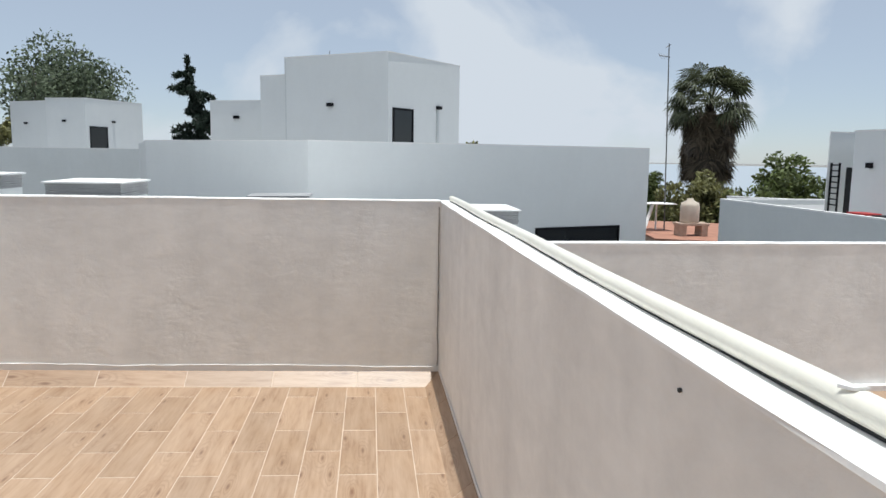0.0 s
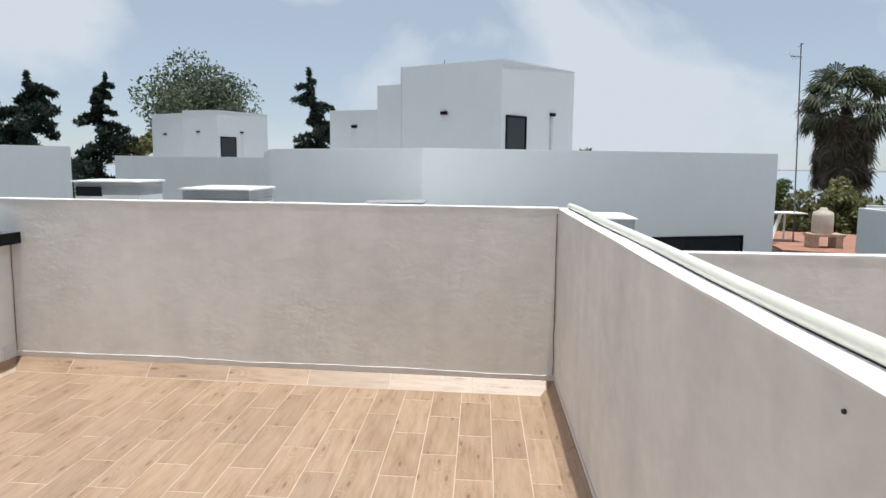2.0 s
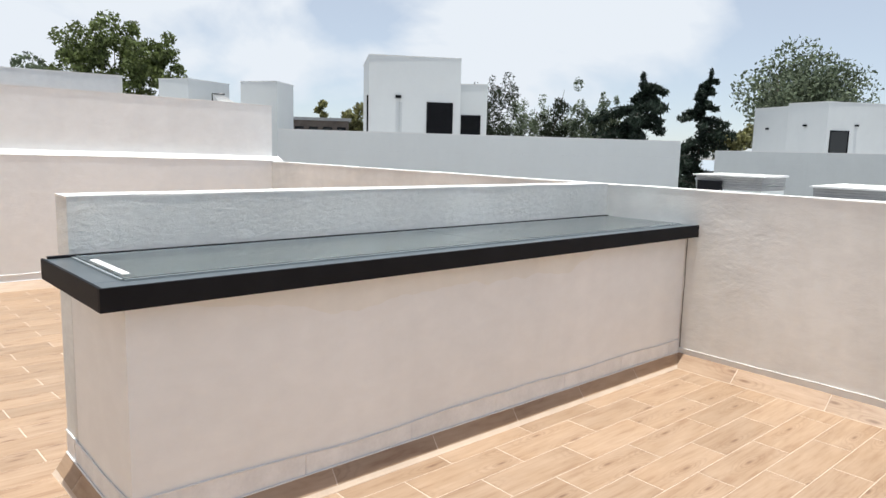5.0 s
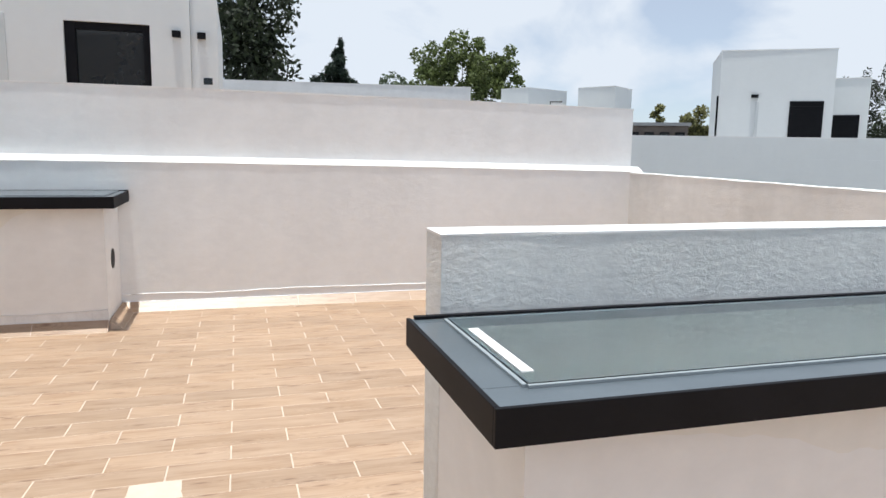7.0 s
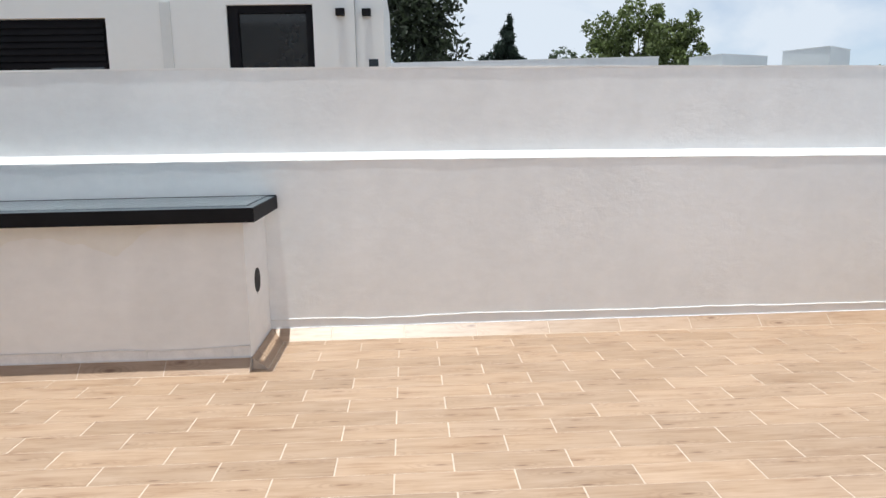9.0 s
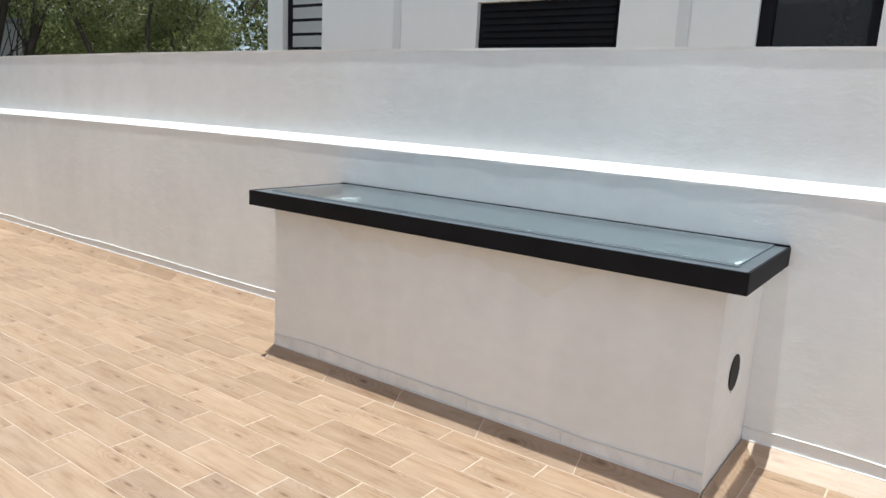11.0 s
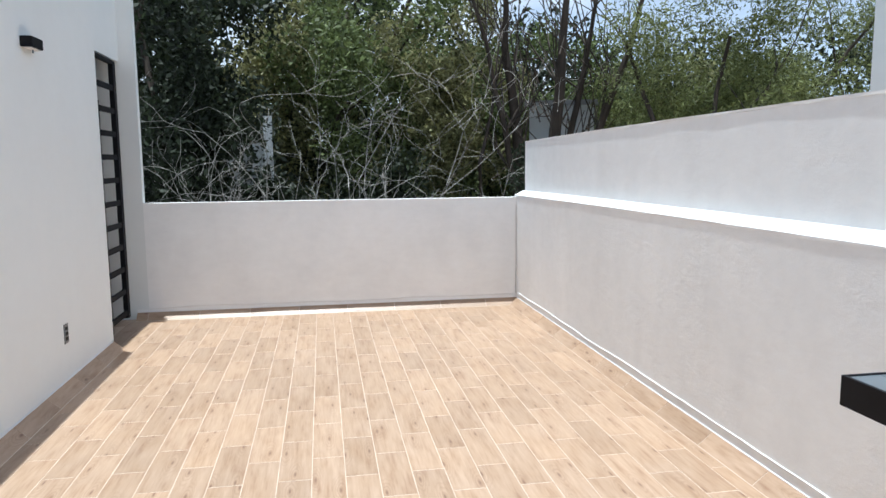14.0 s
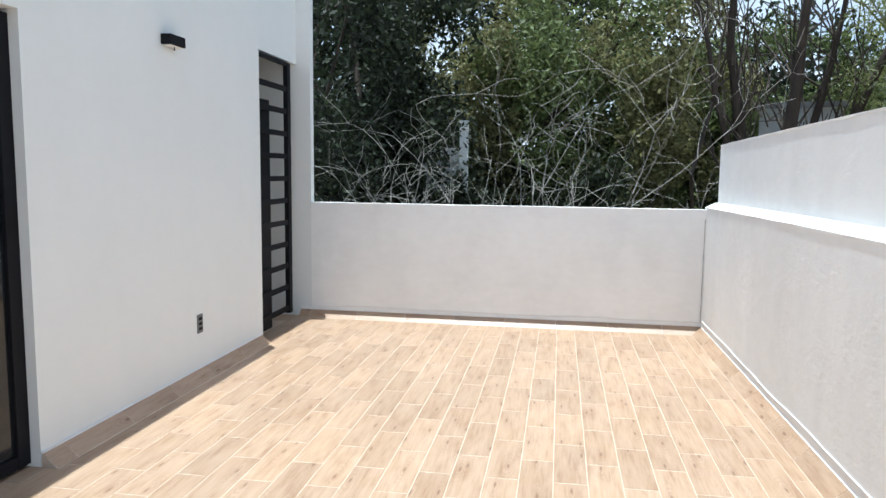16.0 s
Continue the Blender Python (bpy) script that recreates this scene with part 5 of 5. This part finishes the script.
tree("thicket_tree", 57, (-20.6, -18.0, GZ), 14.8, 2.6, LEAF_OLIVE, "green tree beyond the neighbouring house", 22750, 0.059, 40, 0.16, 0.3, 0.9, 0.1, 3, 0.35, 0.4, loose=0.72)
tree("thicket_tree", 58, (-10.4, -17.9, GZ), 9.2, 1.3, LEAF_SHADED, "low dark bush at the wall end", 10500, 0.049, 34, 0.1, 0.4, 1.1, 0.0, 2, 0.35, loose=0.72)
tree("thicket_tree", 59, (-8.6, -20.9, GZ), 9.4, 2.2, LEAF_SHADED, "dark undergrowth behind bare shrubs", 21000, 0.063, 50, 0.1, 0.5, 1.0, 0.0, 2, 0.2, loose=0.85)
tree("thicket_tree", 60, (-4.9, -24.5, GZ), 12.0, 3.0, LEAF_SHADED, "dark tree at the back of the thicket", 15750, 0.084, 46, 0.2, 0.5, 1.2, 0.0, 3, 0.1, loose=0.72)
tree("thicket_tree", 61, (-12.6, -26.5, GZ), 10.4, 2.8, LEAF_SHADED, "dark tree at the back of the thicket", 14000, 0.084, 44, 0.2, 0.5, 1.2, 0.0, 3, 0.15, loose=0.72)
tree("thicket_tree", 62, (-8.6, -28.5, GZ), 13.0, 3.2, LEAF_SHADED, "dark tree at the back of the thicket", 15750, 0.091, 50, 0.2, 0.5, 1.2, 0.0, 3, 0.1, loose=0.72)
tree("thicket_tree", 63, (-16.5, -25.5, GZ), 13.2, 2.8, LEAF_OLIVE, "olive green tree at the back of the thicket", 12250, 0.091, 44, 0.2, 0.4, 1.1, 0.0, 3, 0.15, loose=0.72)
tree("thicket_tree", 64, (-1.0, -21.0, GZ), 13.0, 2.8, LEAF_SHADED, "dark tree beside the stair house", 12250, 0.091, 44, 0.2, 0.5, 1.2, 0.0, 3, 0.1, loose=0.72)
tree("thicket_tree", 65, (-6.6, -25.8, GZ), 16.5, 2.8, LEAF_OLIVE, "tall olive-green tree in the thicket", 21000, 0.070, 56, 0.2, 0.4, 1.2, 0.05, 3, 0.45, loose=0.72)
tree("thicket_tree", 66, (-9.6, -21.6, GZ), 13.6, 1.9, LEAF_OLIVE, "olive-green tree among bare limbs", 15750, 0.059, 44, 0.16, 0.4, 1.2, 0.05, 3, 0.48, loose=0.72)
tree("thicket_tree", 67, (-2.6, -23.5, GZ), 16.0, 3.0, LEAF_SHADED, "tall dark tree behind the stair house", 19250, 0.084, 50, 0.2, 0.5, 1.3, 0.0, 3, 0.2, loose=0.72)
tree("thicket_tree", 68, (-15.2, -20.8, GZ), 13.5, 2.4, LEAF_BRIGHT, "leafy tree behind the long wall", 26250, 0.056, 44, 0.16, 0.3, 0.9, 0.05, 3, 0.3, 0.3, loose=0.72)
tree("thicket_tree", 69, (-13.4, -24.0, GZ), 13.0, 2.4, LEAF_GREEN, "tall leafy tree behind the bare limbs", 19250, 0.070, 50, 0.2, 0.35, 1.1, 0.05, 3, 0.45, loose=0.72)
hedge = empty("hedge", -9, -32, GZ, "dark green tree belt behind the thicket", "hedge", kind="stuff")
rng_h = np.random.default_rng(9)
hc_ = []
for k in range(420):
    hx = rng_h.uniform(-30, 8)
    hc_.append((hx, rng_h.uniform(-37, -30), rng_h.uniform(GZ + 3, 12.5 if hx > -9.5 else 6.0)))
leaf_part("foliage", leaf_geo(rng_h, hc_, [(2.0, 1.4, 1.6)] * 420, [260] * 420, 0.15, 0.5, 0.0), LEAF_SHADED, hedge)
twin = empty("bare_tree", -11.4, -20.6, GZ, "brown forked tree with bare upper limbs", "tree", "trees")
rng_b = np.random.default_rng(12)
for dx, dy, tx, ty, r in ((0.0, 0.0, 0.55, 0.0, 0.15), (-0.25, 0.1, -0.2, 0.3, 0.17), (-0.6, 0.0, -1.3, 0.2, 0.12), (-0.35, -0.1, -0.75, 0.1, 0.10), (0.1, 0.1, 1.0, 0.2, 0.08)):
    b0 = Vector((-11.4 + dx, -20.6 + dy, GZ))
    pth = [(tuple(b0), r * 1.5), (tuple(b0 + Vector((0, 0, 6.8))), r * 1.15)]
    for k in range(1, 8):
        pth.append((tuple(b0 + Vector((tx * k / 5 + rng_b.normal() * 0.05, ty * k / 5, 6.8 + 0.85 * k))), r * (1.12 - 0.12 * k)))
    tubes("trunk", [pth], BARK, twin, 8)
    twigs = []
    for k in range(3, 9):
        p0 = Vector(pth[k][0])
        for j in range(4):
            d = Vector((rng_b.normal() * 0.6, rng_b.normal() * 0.4, 1.1)).normalized()
            q = p0 + d * rng_b.uniform(1.0, 2.6)
            twigs.append([(tuple(p0), 0.022), (tuple(p0.lerp(q, 0.5) + Vector(rng_b.normal(size=3)) * 0.14), 0.013), (tuple(q), 0.008)])
            twigs.append([(tuple(p0.lerp(q, 0.5)), 0.015), (tuple(q + Vector(rng_b.normal(size=3)) * 0.5), 0.005)])
    tubes("limb", twigs, BARK, twin, 4)
for k, (x, y, h) in enumerate(((-4.9, -16.9, 3.9), (-5.7, -17.3, 3.8), (-6.8, -17.0, 4.2), (-7.9, -17.3, 4.4), (-8.8, -17.6, 3.8), (-6.3, -18.0, 4.6))):
    dead_shrub("bare_shrub", 70 + k, (x, y, -1.9), h * 1.15, "bleached bare shrub with crooked twigs", 9)
bank = box("planted_bank", -22.0, 4.0, -34.0, -14.9, GZ, -1.85, GROUND)
structure(bank, "raised earth bank planted with trees", "ground")
tree("thicket_tree", 81, (-4.9, -20.8, GZ), 15.6, 2.4, LEAF_SHADED, "tall dark tree behind the ivy-clad tree", 26000, 0.070, 60, 0.2, 0.5, 1.3, 0.0, 3, 0.1, loose=0.85)
tree("thicket_tree", 80, (-5.9, -18.9, -1.86), 3.8, 1.35, LEAF_SHADED, "dark undergrowth behind bare shrubs", 19250, 0.049, 60, 0.05, 0.5, 0.9, 0.0, 2, 0.0, loose=0.85)
cot = empty("garden_house", -5.9, -19.8, -1.8, "white garden house glimpsed between branches", "house")
box("wall", -5.9, -5.25, -20.4, -19.9, -1.85, 2.1, HOUSE_GREY, cot)
box("pillar", -6.10, -5.95, -19.95, -19.8, -1.85, 2.6, HOUSE_WHITE, cot)
shed_ = empty("garden_shed", -12.3, -21.5, -1.85, "pale garden shed behind a forked tree", "shed")
solid("wall", [(-11.70, -21.9), (-13.05, -21.4), (-12.95, -21.15), (-11.62, -21.65)], -1.85, 2.95, HOUSE_GREY, shed_)
solid("roof", [(-11.60, -22.0), (-13.15, -21.45), (-13.0, -21.05), (-11.5, -21.6)], 2.955, 3.06, ROOFING, shed_)


# ---- floor planks: half bond, running north to south ----
PW, PL = 0.1845, 0.552
def plank_mesh(nm, x0, x1, y0, y1):
    w, l, b, h = x1 - x0 - 0.0043, y1 - y0 - 0.0074, 0.0008, 0.006
    v = [(-w / 2, -l / 2, -h), (w / 2, -l / 2, -h), (w / 2, l / 2, -h), (-w / 2, l / 2, -h),
         (-w / 2, -l / 2, -b), (w / 2, -l / 2, -b), (w / 2, l / 2, -b), (-w / 2, l / 2, -b),
         (-w / 2 + b, -l / 2 + b, 0), (w / 2 - b, -l / 2 + b, 0), (w / 2 - b, l / 2 - b, 0), (-w / 2 + b, l / 2 - b, 0)]
    f = [(8, 9, 10, 11)] + [(a, (a + 1) % 4, 4 + (a + 1) % 4, 4 + a) for a in range(4)] + [(4 + a, 4 + (a + 1) % 4, 8 + (a + 1) % 4, 8 + a) for a in range(4)]
    return v, f


def blocked(x0, x1, y0, y1):
    """Whether a plank lies wholly under a box, wall or stair house."""
    for a, b, c, d in ((-4.54, -3.70, -3.56, 0.1), (-9.4, -8.60, -7.875, -5.128), (-4.88, 0.2, -14.2, -6.2)):
        if x0 > a and x1 < b and y0 > c and y1 < d:
            return True
    return False


shared, near_count, far_v, far_f = {}, 0, [], []
col = -1
while True:
    col += 1
    x1 = 0.0 if col == 0 else -0.0625 - PW * (col - 1)
    x0 = max(-0.0625 - PW * col, XW)
    if x1 <= XW + 0.01:
        break
    y1 = 0.0
    yj = -0.293 - (PL / 2 if (col + (x0 < -4.4)) % 2 == 0 else 0)
    yj += PL if yj < -PL else 0
    while y1 > YS + 0.01:
        y0 = max(yj if yj < y1 - 1e-6 else yj - PL, YS)
        if not blocked(x0, x1, y0, y1):
            cx, cy = (x0 + x1) / 2, (y0 + y1) / 2
            lift = 0.0003 * noise.noise(Vector((cx * 5, cy * 5, 0)))
            near = near_count < 300 and (-8.2 < cx < -5.2 and -12.2 < cy < -9.6 or -1.9 < cx < 0 and -2.2 < cy < 0 or -7.6 < cx < -5.6 and -5.6 < cy < -3.4)
            v, f = plank_mesh("", x0, x1, y0, y1)
            if near:
                key = (round(x1 - x0, 3), round(y1 - y0, 3))
                if key not in shared:
                    me = bpy.data.meshes.new("floor_plank")
                    me.from_pydata(v, [], f)
                    me.materials.append(TILE)
                    shared[key] = me
                ob = new("floor_plank", shared[key])
                ob.parent = floor
                ob.location = (cx, cy, lift + ground_at(cx, cy))
                ob.rotation_euler = (math.atan2(ground_at(cx, y1) - ground_at(cx, y0), y1 - y0), -math.atan2(ground_at(x1, cy) - ground_at(x0, cy), x1 - x0), 0)
                near_count += 1
            else:
                at = len(far_v)
                far_v += [(p[0] + cx, p[1] + cy, p[2] + lift + ground_at(p[0] + cx, p[1] + cy)) for p in v]
                far_f += [tuple(i + at for i in q) for q in f]
        y1, yj = y0, y0 - PL
rest = mesh_part("floor_planks", far_v, far_f, TILE_FAR, floor, "remaining wood-look ceramic planks")
rest["kind"] = "stuff"
